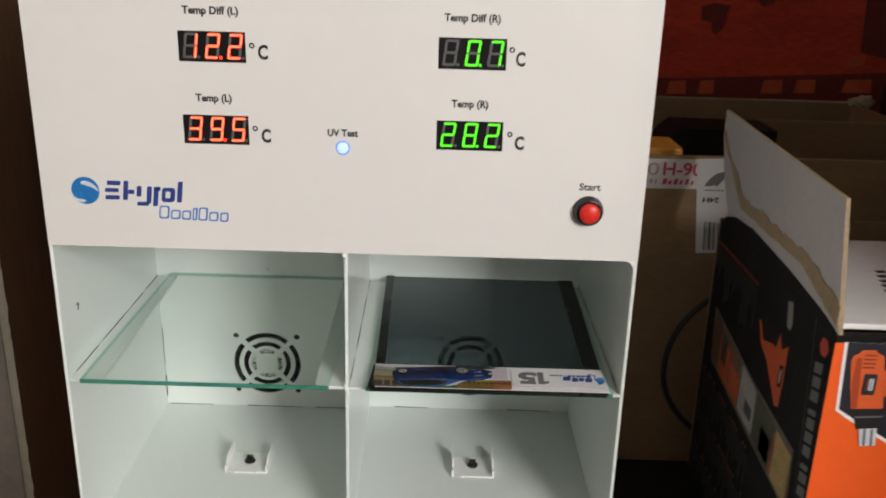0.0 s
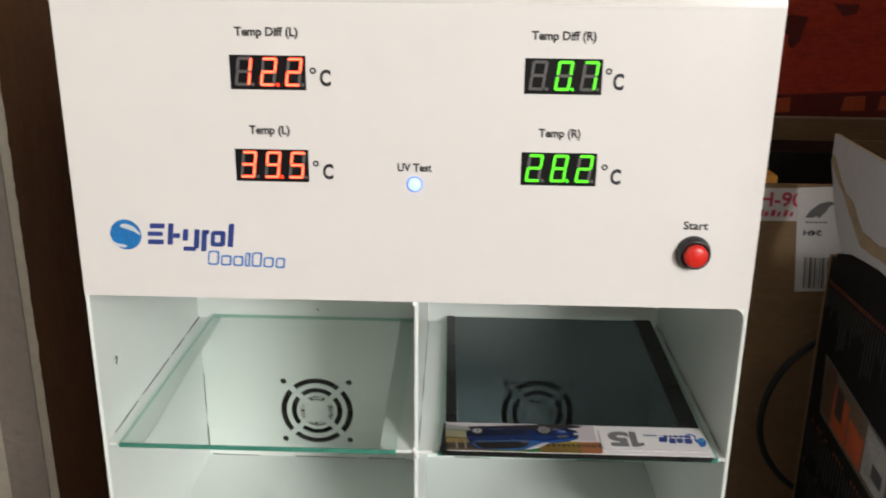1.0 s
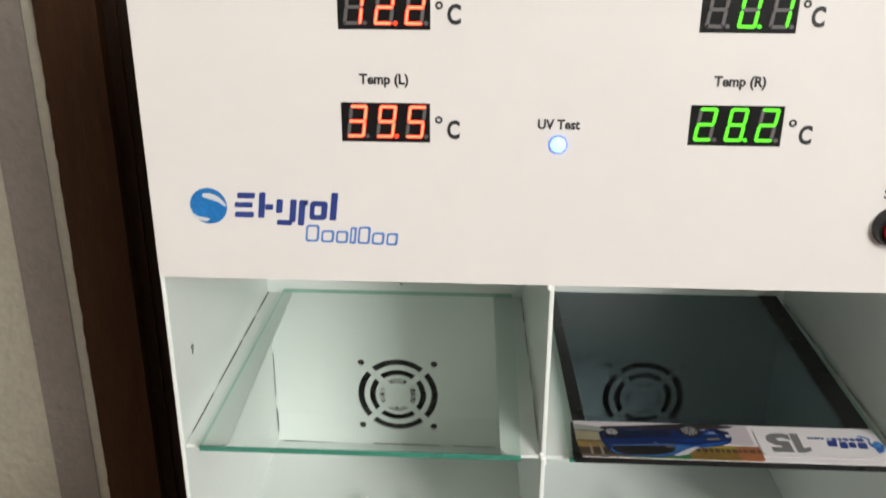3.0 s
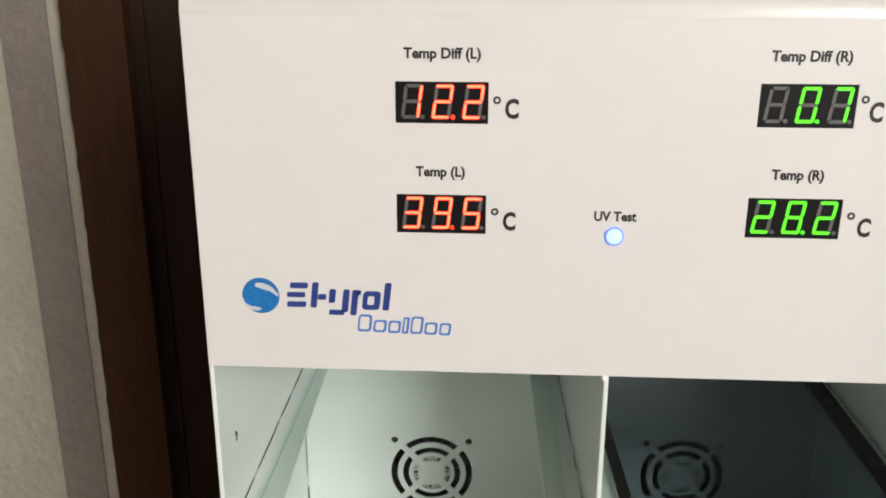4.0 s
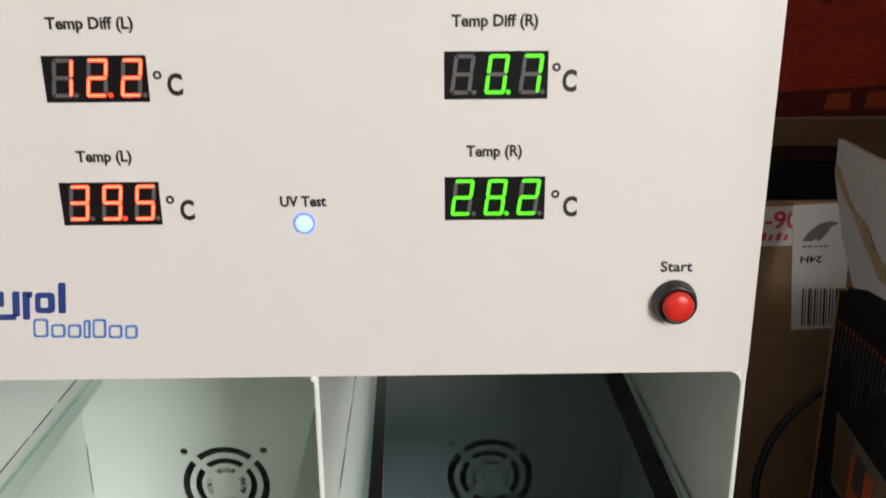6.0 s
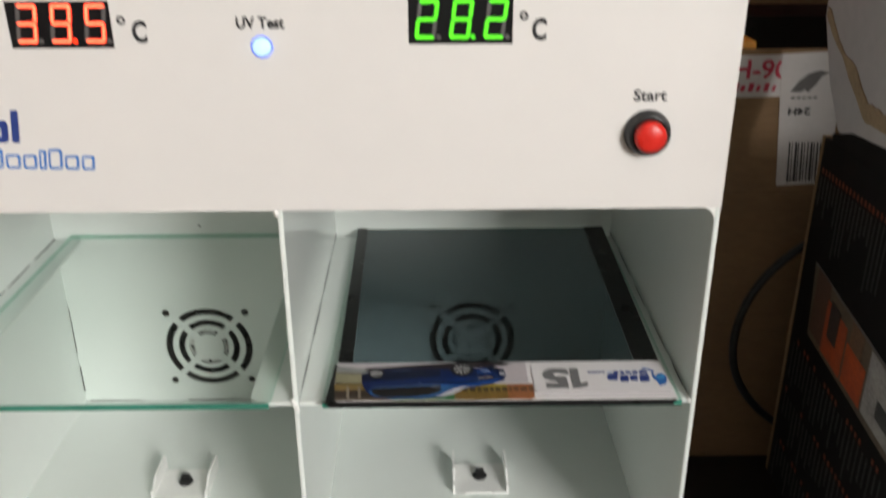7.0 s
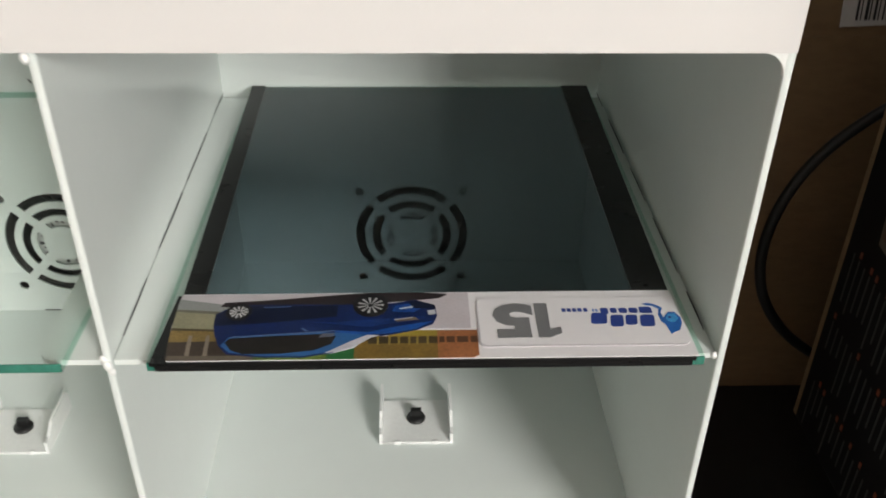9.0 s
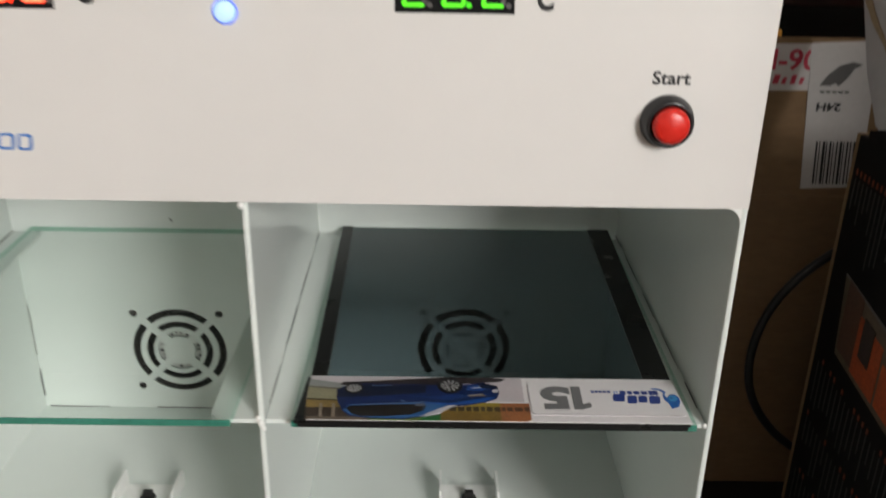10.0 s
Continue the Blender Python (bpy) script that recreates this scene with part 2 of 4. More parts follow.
def words(text, u0, u1, v0, v1, where, w=0.0002, weight=0.0, turn=False):
    """Lettering that fills a given space on a plane; turn: upside down."""
    cu = bpy.data.curves.new("words", "FONT")
    cu.body, cu.size, cu.extrude, cu.offset, cu.resolution_u = text, 1.0, 0.5, weight, 3
    ob = new("words", cu)
    me = bpy.data.meshes.new_from_object(ob.evaluated_get(bpy.context.evaluated_depsgraph_get()))
    bpy.data.objects.remove(ob)
    co = np.array([v.co[:] for v in me.vertices])
    lo, hi = co.min(0), co.max(0)
    for v in me.vertices:
        a, b = (v.co.x - lo[0]) / (hi[0] - lo[0]), (v.co.y - lo[1]) / (hi[1] - lo[1])
        if turn:
            a, b = 1 - a, 1 - b
        v.co = where(u0 + a * (u1 - u0), v0 + b * (v1 - v0), (0.5 + v.co.z) * w)
    bm = bmesh.new()
    bm.from_mesh(me)
    bpy.data.meshes.remove(me)
    bmesh.ops.recalc_face_normals(bm, faces=bm.faces[:])
    return bm


# ---- the room ----
def structure(name, bm, material, label, category):
    return tagged(part(name, bm, material), label, category, kind="structure")


TOP = 0.0395
structure("floor", slab(-1.8, 2.6, -2.5, 0.6, -0.80, -0.72), FLOORING, "brown floor of the room below the table", "floor")
structure("ceiling", slab(-1.8, 2.6, -2.5, 0.6, 1.95, 2.05), ROOM, "plain pale ceiling of the room", "ceiling")
structure("wall_west", slab(-1.8, -1.7, -2.4, 0.42, -0.72, 1.95), ROOM, "plain pale side wall", "wall")
structure("wall_east", slab(2.5, 2.6, -2.4, 0.42, -0.72, 1.95), ROOM, "plain pale side wall", "wall")
structure("wall_south", sheet(rect(-1.8, 2.6, -0.72, 1.95), [rect(0.98, 1.92, 0.68, 1.82)], front(-2.4), 0.0, 0.1), ROOM, "plain wall with a window opening", "wall")
structure("wall_north", slab(-1.8, -0.42, 0.42, 0.52, -0.72, 1.95), PLASTER, "rough beige plastered wall", "wall")
structure("wall_north_far", slab(-0.30, 2.6, 0.45, 0.52, -0.72, 1.95), WOOD_SHADED, "dark wall behind the boxes", "wall")
# Two unseen walls added to keep window light off the carton and hanging.
structure("shade_wall", slab(0.52, 0.60, -0.32, 0.45, -0.72, 1.95), WOOD, "plain dark wall added out of view to shade the carton", "wall")
structure("shade_wall_end", slab(0.437, 0.60, -0.38, -0.3205, -0.72, 1.95), WOOD, "plain dark wall end added out of view to shade the carton", "wall")
# Shadow stripe beside the frame, put into the colour of a thin slab.
structure("wall_shadow_band", slab(-0.4885, -0.4445, 0.4165, 0.4195, -0.72, 0.43, 0.001), PLASTER_SHADED, "grey mauve shadow band painted on the plastered wall", "wall trim")
frame_post = thing("door_frame", (-0.4, 0.42, -0.72), "dark brown wooden frame with chipped edge", "door frame")
bm = slab(-0.4265, -0.3708, 0.404, 0.46, -0.72, 1.95)
bmesh.ops.bisect_plane(bm, geom=bm.verts[:] + bm.edges[:] + bm.faces[:], plane_co=(0, 0, -0.3), plane_no=(0, 0, 1))
for k in range(160):
    bmesh.ops.bisect_plane(bm, geom=bm.verts[:] + bm.edges[:] + bm.faces[:], plane_co=(0, 0, -0.3 + k * 0.006), plane_no=(0, 0, 1))
for v in bm.verts:
    if v.co.x < -0.42 and -0.31 < v.co.z < 0.66 and v.co.y < 0.41:
        v.co.x += 0.0012 * noise.noise(Vector((0, 3, v.co.z * 60))) + 0.0012 * noise.noise(Vector((0, 5, v.co.z * 220)))
part("post", bm, WOOD, frame_post)
part("rebate", slab(-0.3706, -0.3601, 0.418, 0.46, -0.72, 1.95, 0.0008), WOOD_SHADED, frame_post)
part("inner_board", slab(-0.3588, -0.30, 0.420, 0.46, -0.72, 1.95, 0.0012), WOOD_SHADED, frame_post)
part("bead", slab(-0.3600, -0.3589, 0.4165, 0.43, -0.72, 1.95, 0.0003), WOOD, frame_post)

table = thing("table", (0.2, 0.1, -0.72), "black table that carries the boxes", "table")
part("tabletop", slab(-0.186, 0.518, -0.26, 0.40, TOP - 0.03, TOP, 0.003), TABLE, table)
for lx in (-0.175, 0.46):
    for ly in (-0.22, 0.35):
        part("leg", slab(lx, lx + 0.05, ly, ly + 0.045, -0.72, TOP - 0.03, 0.002), TABLE, table)

# red wall hanging
hanging = thing("wall_hanging", (0.5, 0.44, 0.16), "dark red woven hanging with orange blocks", "textile")
part("cloth", slab(-0.28, 0.518, 0.432, 0.436, 0.16, 1.3, 0.001), FABRIC, hanging)
part("dark_band", prism([(-0.28, 0.280), (0.518, 0.284), (0.518, 0.325), (0.47, 0.322), (0.30, 0.313), (-0.28, 0.311)], front(0.432), 0, 0.0012), FABRIC_DARK, hanging)
for bx, bw in ((0.19, 0.02), (0.25, 0.02), (0.290, 0.020), (0.323, 0.016), (0.389, 0.022), (0.424, 0.021), (0.474, 0.030)):
    lift = max(0.0, bx - 0.28) * 0.035
    part("block", prism([(bx, 0.296 + lift), (bx + bw, 0.2965 + lift), (bx + bw * 0.96, 0.3105 + lift), (bx + bw * 0.08, 0.3095 + lift)], front(0.4308), 0, 0.0012), FABRIC_ORANGE, hanging)
part("block", prism([(0.475, 0.328), (0.492, 0.332), (0.494, 0.341), (0.478, 0.340)], front(0.432), 0, 0.0012), FABRIC_ORANGE, hanging)
part("motif", prism([(0.317, 0.386), (0.330, 0.390), (0.346, 0.388), (0.342, 0.376), (0.341, 0.366), (0.334, 0.358), (0.330, 0.362), (0.329, 0.371), (0.318, 0.373)], front(0.432), 0, 0.001), FABRIC_DARK, hanging)
part("motif", prism([(0.368, 0.400), (0.392, 0.400), (0.390, 0.391), (0.378, 0.389)], front(0.432), 0, 0.001), FABRIC_DARK, hanging)
part("motif", prism([(0.480, 0.52), (0.518, 0.52), (0.518, 0.338), (0.486, 0.345)], front(0.432), 0, 0.001), FABRIC_DARK, hanging)
part("motif", prism([(0.21, 0.50), (0.25, 0.51), (0.26, 0.43), (0.24, 0.40), (0.215, 0.42)], front(0.432), 0, 0.001), FABRIC_DARK, hanging)

# ---- the heat box ----
XL, XR, T = -0.180, 0.177, 0.0022
YB, ZF, ZP, ZT = 0.196, 0.047, 0.2600, 0.4265
box = thing("test_cabinet", (0.0, 0.09, TOP), "white sheet-metal test cabinet with two open compartments", "cabinet")
SPLAY = 0.0155  # the left side and the divider stand a little askew, per metre of depth


def upright(x0, x1, y0, y1, z0, z1):
    bm = prism([(x0 - SPLAY * y0, y0), (x1 - SPLAY * y0, y0), (x1 - SPLAY * y1, y1), (x0 - SPLAY * y1, y1)], flat(0.0), z0, z1)
    bmesh.ops.bevel(bm, geom=bm.edges[:], offset=0.0007, segments=2, profile=0.6, affect="EDGES")
    return bm


part("side_panel", upright(XL, XL + T, 0.0, YB + 0.04, TOP, ZT - 0.012), PAINT, box)
part("side_panel", slab(XR - T, XR, 0.0, YB + 0.04, TOP, ZT - 0.012, 0.0008), PAINT, box)
part("divider", upright(-T / 2, T / 2, 0.0005, 0.1985, ZF, ZP + 0.012), PAINT, box)
part("floor_panel", prism([(XL + T, 0.001), (XR - T, 0.001), (XR - T, 0.1985), (XL + T - SPLAY * 0.1985, 0.1985)], flat(ZF), -0.002, 0.0), PAINT, box)
part("plinth", slab(XL + T, XR - T, 0.0015, 0.0035, TOP, ZF - 0.002), PAINT, box)
part("ceiling_panel", prism([(XL + T, 0.003), (XR - T, 0.003), (XR - T, 0.1985), (XL + T - SPLAY * 0.1985, 0.1985)], flat(ZP + 0.012), 0.0, 0.002), PAINT, box)
part("rear_cover", slab(XL + T, XR - T, YB + 0.032, YB + 0.034, TOP, ZT - 0.012), FAN_BLACK, box)

# front skin: straight face bent over into the top
R = 0.012
outer = [(0.0, ZP)] + [(R - R * math.cos(radians(a)), ZT - R + R * math.sin(radians(a))) for a in range(0, 91, 9)] + [(YB + 0.04, ZT)]
inner = [(y + (0.0015 if z < ZT - 0.002 else 0.0), z - (0.0015 if y > R * 0.8 else 0.0)) for y, z in outer]
skin = part("front_skin", strip(outer + inner[::-1], XL, XR), SKIN, box, "warm white front bent over into the top")
for p in skin.data.polygons:
    p.use_smooth = abs(p.normal.x) < 0.5
skin.data.set_sharp_from_angle(angle=radians(30))
part("corner_fillet", prism([(XR - T, ZP + 0.001)] + [(XR - T - 0.006 + 0.006 * math.cos(radians(a)), ZP - 0.006 + 0.006 * math.sin(radians(a))) for a in range(0, 91, 15)] + [(XR - T - 0.006, ZP + 0.001)], front(0.0), -0.0015, 0.0), EDGE, box)

# displays
DISPLAYS = [(-0.0930, -0.0550, 0.3720, 0.3890, "12.2", RED_LIT), (-0.0930, -0.0552, 0.3250, 0.3420, "39.5", RED_LIT),
            (0.0530, 0.0912, 0.3720, 0.3895, " 0.7", GREEN_LIT), (0.0530, 0.0914, 0.3256, 0.3428, "28.2", GREEN_LIT)]
SEGMENTS = {"0": "abcdef", "1": "bc", "2": "abged", "3": "abgcd", "4": "fgbc", "5": "afgcd", "7": "abc", "8": "abcdefg", "9": "abcdfg", " ": ""}
FACE = -0.0010
overlay = part("control_overlay", sheet(rect(XL + 0.0005, XR - 0.0005, ZP + 0.0003, ZT - R), [rect(a, b, c, d) for a, b, c, d, _, _ in DISPLAYS], front(0.0), 0.0, -FACE), OVERLAY, box, "printed warm white control overlay")


def seven_segment(unit, u0, u1, v0, v1, digit, dot, lit):
    """One digit: seven bevelled bars and a point, leaning to the right."""
    t, g = 0.00142, 0.0002
    vm = (v0 + v1) / 2
    lean = lambda u, v: (u + (v - v0) * 0.13, v)
    bars = {"a": (u0 + g, u1 - g, v1 - t, v1), "d": (u0 + g, u1 - g, v0, v0 + t), "g": (u0 + g, u1 - g, vm - t / 2, vm + t / 2),
            "f": (u0, u0 + t, vm + g, v1 - g), "e": (u0, u0 + t, v0 + g, vm - g), "b": (u1 - t, u1, vm + g, v1 - g), "c": (u1 - t, u1, v0 + g, vm - g)}
    for key, (a, b, c, d) in bars.items():
        on = key in SEGMENTS[digit]
        outline = lambda q, k: [lean(*p) for p in ((a + q, c + q + k), (a + q + k, c + q), (b - q - k, c + q), (b - q, c + q + k), (b - q, d - q - k), (b - q - k, d - q), (a + q + k, d - q), (a + q, d - q - k))]
        bm = prism(outline(0.0, t / 2.2), front(0.0), 0.0003 if not on else 0.00035, 0.0005)
        if on:
            n = len(bm.faces)
            prism(outline(t * 0.22, t / 3.5), front(0.0), 0.0005, 0.0006, bm)
            bm.faces.ensure_lookup_table()
            for f in bm.faces[n:]:
                f.material_index = 1
        part("segment", bm, [lit, RED_CORE if lit is RED_LIT else GREEN_CORE] if on else DEAD, unit, "lit segment" if on else "")
    part("decimal_point", prism(ellipse(u1 + 0.0013, v0 + 0.0008, 0.0009, 0.0009, 12), front(0.0), 0.0003, 0.0006), lit if dot else DEAD, unit)


for a, b, c, d, text, lit in DISPLAYS:
    unit = part("display", slab(a - 0.001, b + 0.001, -0.0003, 0.004, c - 0.001, d + 0.001), DISPLAY, box, ("red" if lit is RED_LIT else "green") + " three-digit seven-segment display in a black window")
    text = text.replace(".", "")
    pitch = (b - a - 0.0004) / 3
    for i, ch in enumerate(text):
        u = a + 0.0021 + i * pitch
        seven_segment(unit, u, u + 0.0077, c + 0.0018, d - 0.0011, ch, i == 1, lit)

P = front(FACE)
for text, u0, u1, v0, v1, weight in (("Temp Diff (L)", -0.0895, -0.0583, 0.3968, 0.4026, 0.03), ("Temp Diff (R)", 0.0558, 0.0871, 0.3968, 0.4026, 0.03),
                                     ("Temp (L)", -0.0848, -0.0642, 0.3484, 0.3542, 0.03), ("Temp (R)", 0.0612, 0.0822, 0.3492, 0.3550, 0.03),
                                     ("UV Test", -0.0098, 0.0078, 0.3317, 0.3360, 0.03), ("Start", 0.1378, 0.1505, 0.3038, 0.3082, 0.02),
                                     ("C", -0.0482, -0.0426, 0.3742, 0.3825, 0.035), ("C", -0.0480, -0.0426, 0.3268, 0.3350, 0.035),
                                     ("C", 0.0965, 0.1018, 0.3745, 0.3828, 0.035), ("C", 0.0984, 0.1038, 0.3268, 0.3350, 0.035)):
    part("lettering", words(text, u0, u1, v0, v1, P, weight=weight), INK, box)
for u, v in ((-0.0515, 0.3818), (-0.0515, 0.3350), (0.0942, 0.3836), (0.0953, 0.3358)):
    part("degree_ring", sheet(ellipse(u, v, 0.0016, 0.0016, 20), [ellipse(u, v, 0.00075, 0.00075, 16)], P, 0.0, 0.0002), INK, box)

# status lamp and button
lamp = part("status_lamp", turned([(0.0041, -0.0004), (0.0041, 0.0004), (0.0036, 0.0006), (0.0, 0.0006)], (-0.001, FACE, 0.3252), (0, -1, 0)), LED_RIM, box, "glowing blue-white status lamp")
part("lens", turned([(0.0034, 0.0004), (0.0033, 0.0012), (0.0028, 0.0022), (0.0016, 0.0029), (0.0, 0.0031)], (-0.001, FACE, 0.3252), (0, -1, 0)), LED_LIT, lamp)
button = part("start_button", turned([(0.0090, 0.0), (0.0090, 0.0010), (0.0084, 0.0020), (0.0080, 0.0050), (0.0075, 0.0056), (0.0064, 0.0055), (0.0063, 0.003), (0.0, 0.003)], (0.1441, FACE, 0.2915), (0, -1, 0), 40), BLACK_PLASTIC, box, "round black push button housing")
part("cap", turned([(0.0061, 0.003), (0.0061, 0.0072), (0.0056, 0.0083), (0.0042, 0.0090), (0.0, 0.0093)], (0.1441, FACE, 0.2915), (0, -1, 0), 36), RED_PLASTIC, button, "red button cap")

# maker's mark as plain shapes
PB = lambda u, v, w: P(u + 0.0019, v - 0.0003, w)
part("mark_ball", prism(ellipse(-0.1555, 0.2952, 0.0083, 0.0083, 40), PB, 0, 0.0002), BALL, box, "blue ball mark")
part("mark_swoosh", prism([(-0.1575, 0.3010), (-0.1545, 0.3013), (-0.1505, 0.2995), (-0.1475, 0.2960), (-0.1480, 0.2950), (-0.1510, 0.2972), (-0.1550, 0.2985), (-0.1580, 0.2995)], PB, 0.0002, 0.0004), SILVER, box)
part("mark_swoosh", prism([(-0.1636, 0.2945), (-0.1628, 0.2918), (-0.1605, 0.2903), (-0.1565, 0.2897), (-0.1552, 0.2890), (-0.1568, 0.2880), (-0.1605, 0.2885), (-0.1630, 0.2905)], PB, 0.0002, 0.0004), SILVER, box)


def slanted(u0, u1, v0, v1):
    k = (v1 - v0) * 0.12
    r = min(u1 - u0, v1 - v0) * 0.22
    return [(u + (v - v0) / (v1 - v0) * k, v) for u, v in round_rect(u0, u1, v0, v1, r, 3)]


BARS = [(-0.1405, -0.1326, 0.2987, 0.3014), (-0.1420, -0.1340, 0.2945, 0.2969), (-0.1422, -0.1338, 0.2899, 0.2925),
        (-0.1318, -0.1290, 0.2898, 0.3016), (-0.1284, -0.1248, 0.2936, 0.2962),
        (-0.1236, -0.1208, 0.2922, 0.2986), (-0.1180, -0.1152, 0.2880, 0.2986), (-0.1236, -0.1168, 0.2866, 0.2890),
        (-0.1142, -0.1114, 0.2866, 0.2984), (-0.1112, -0.1092, 0.2960, 0.2984), (-0.0999, -0.0970, 0.2892, 0.3020)]
for u0, u1, v0, v1 in BARS:
    part("mark_bar", prism(slanted(u0, u1, v0, v1), P, 0, 0.0002), NAVY, box)
part("mark_bar", sheet(slanted(-0.1090, -0.1012, 0.2893, 0.2980), [slanted(-0.1066, -0.1036, 0.2916, 0.2957)], P, 0, 0.0002), NAVY, box)
for u0, u1, v0, v1 in ((-0.1112, -0.1052, 0.2790, 0.2870), (-0.1042, -0.0985, 0.2788, 0.2846), (-0.0976, -0.0922, 0.2786, 0.2844), (-0.0914, -0.0886, 0.2784, 0.2862), (-0.0878, -0.0824, 0.2784, 0.2866), (-0.0815, -0.0760, 0.2782, 0.2840), (-0.0750, -0.0700, 0.2780, 0.2838)):
    t = 0.0009
    part("mark_bar", sheet(slanted(u0, u1, v0, v1), [slanted(u0 + t, u1 - t, v0 + t, v1 - t)], P, 0, 0.0002), AZURE, box)


# back panel with two slotted fan grilles
def slot(cu, cv, r0, r1, mid, gap, n=9):
    """An arc slot whose ends run parallel to the spokes."""
    h0, h1 = math.degrees(math.asin(gap / r0)), math.degrees(math.asin(gap / r1))
    outer_arc = [mid - 45 + h1 + (90 - 2 * h1) * i / n for i in range(n + 1)]
    inner_arc = [mid - 45 + h0 + (90 - 2 * h0) * i / n for i in range(n + 1)]
    pts = [(cu + r1 * math.cos(radians(a)), cv + r1 * math.sin(radians(a))) for a in outer_arc]
    return pts + [(cu + r0 * math.cos(radians(a)), cv + r0 * math.sin(radians(a))) for a in inner_arc[::-1]]


FANS = [(-0.0910, 0.0890, 0.1895), (0.0860, 0.0895, 0.1945)]
for cu, cv, yb in FANS:
    holes = [ellipse(cu + sx * 0.0262, cv + sv * 0.0258, 0.0025, 0.0025, 16) for sx in (-1, 1) for sv in (-1, 1)]
    for mid in (0, 90, 180, 270):
        holes += [slot(cu, cv, 0.0244, 0.0290, mid, 0.0022), slot(cu, cv, 0.0163, 0.0205, mid, 0.0022), slot(cu, cv, 0.0098, 0.0134, mid, 0.0028)]
    x0, x1 = (XL + T - SPLAY * yb, -T / 2 - SPLAY * yb) if cu < 0 else (T / 2 - SPLAY * yb, XR - T)
    part("back_panel", sheet(rect(x0, x1, ZF, ZP + 0.012), holes, front(yb), -0.0015, 0.0), PAINT, box, "white back panel with a slotted fan grille")
    fan = part("fan", sheet(round_rect(cu - 0.0305, cu + 0.0305, cv - 0.0305, cv + 0.0305, 0.004), [ellipse(cu, cv, 0.0294, 0.0294, 40)], front(yb + 0.002), -0.025, -0.001), FAN_BLACK, box, "black square cooling fan behind the grille")
    part("hub", turned([(0.0155, 0.0), (0.0155, 0.0195), (0.0150, 0.0212), (0.0, 0.0214)], (cu, yb + 0.024, cv), (0, -1, 0)), FAN_BLACK, fan)
    part("hub_label", prism(ellipse(cu, cv, 0.0146, 0.0146, 36), front(yb + 0.0025), 0, 0.0002), FAN_LABEL, fan, "pale round fan label")
    for i in range(18):
        a = 2 * math.pi * i / 18 + 0.1 * math.sin(i * 5)
        r0, r1, h = 0.0100 + 0.0008 * (i % 3), 0.0121 + 0.0009 * (i % 2), 0.0004 + 0.0004 * (i % 2)
        ca, sa = math.cos(a), math.sin(a)
        part("label_bar", prism([(cu + r * ca - s * h * sa, cv + r * sa + s * h * ca) for r, s in ((r0, -1), (r1, -1), (r1, 1), (r0, 1))], front(yb + 0.0023), 0, 0.0002), INK, fan)
    for i in range(7):
        a = 2 * math.pi * i / 7
        bm = bmesh.new()
        rows = []
        for r in (0.0152, 0.021, 0.0284):
            rows.append([bm.verts.new((cu + r * math.cos(a + k * 0.34 + (r - 0.0152) * 12), yb + 0.0075 + 0.014 * k, cv + r * math.sin(a + k * 0.34 + (r - 0.0152) * 12))) for k in (0, 0.5, 1)])
        for p, q in zip(rows, rows[1:]):
            for k in (0, 1):
                bm.faces.new((p[k], q[k], q[k + 1], p[k + 1]))
        bmesh.ops.solidify(bm, geom=bm.faces[:], thickness=0.001)
        part("blade", bm, FAN_BLACK, fan)

# shelf ledges with a rounded front corner
ZL = 0.1685


def ledge(wall_front, wall_back, in_front, in_back):
    s = 1 if in_front > wall_front else -1
    r = 0.006
    pts = [(wall_front, 0.0015), (in_front - s * r, 0.0015)] + [(in_front - s * r + s * r * math.sin(radians(a)), 0.0015 + r - r * math.cos(radians(a))) for a in range(15, 91, 15)] + [(in_back, 0.1888), (wall_back, 0.1888)]
    part("shelf_ledge", prism(pts, flat(ZL), -0.0018, 0.0), PAINT, box)


ASKEW = SPLAY * 0.1888
ledge(XL + T + 0.0003, XL + T - ASKEW + 0.0003, XL + 0.0230, XL + 0.0165)
ledge(-T / 2 - 0.0003, -T / 2 - ASKEW - 0.0003, -0.0210, -0.0235)
ledge(T / 2 + 0.0003, T / 2 - ASKEW + 0.0003, 0.0170, 0.0150)
ledge(XR - T - 0.0003, XR - T - 0.0003, XR - 0.0195, XR - 0.0195)
rng = random.Random(3)
for x, askew in ((XL + T + 0.0001, SPLAY), (-T / 2 - 0.0008, SPLAY), (T / 2 + 0.0001, SPLAY), (XR - T - 0.0008, 0.0)):
    y = 0.012
    while y < 0.18:
        strong = x < -T
        n = rng.uniform(0.03, 0.07) if strong else rng.uniform(0.012, 0.05)
        w = rng.uniform(0.0005, 0.0008) if strong else rng.uniform(0.00025, 0.0005)
        part("seam_gap", prism([(u - askew * v, v) for u, v in ((x, y), (x + w * 0.6, y + 0.001), (x + w, y + n * 0.5), (x + w * 0.7, y + n), (x, y + n))], flat(ZL), 0.0, 0.00015), INK, box)
        y += n + rng.uniform(0.003, 0.02)
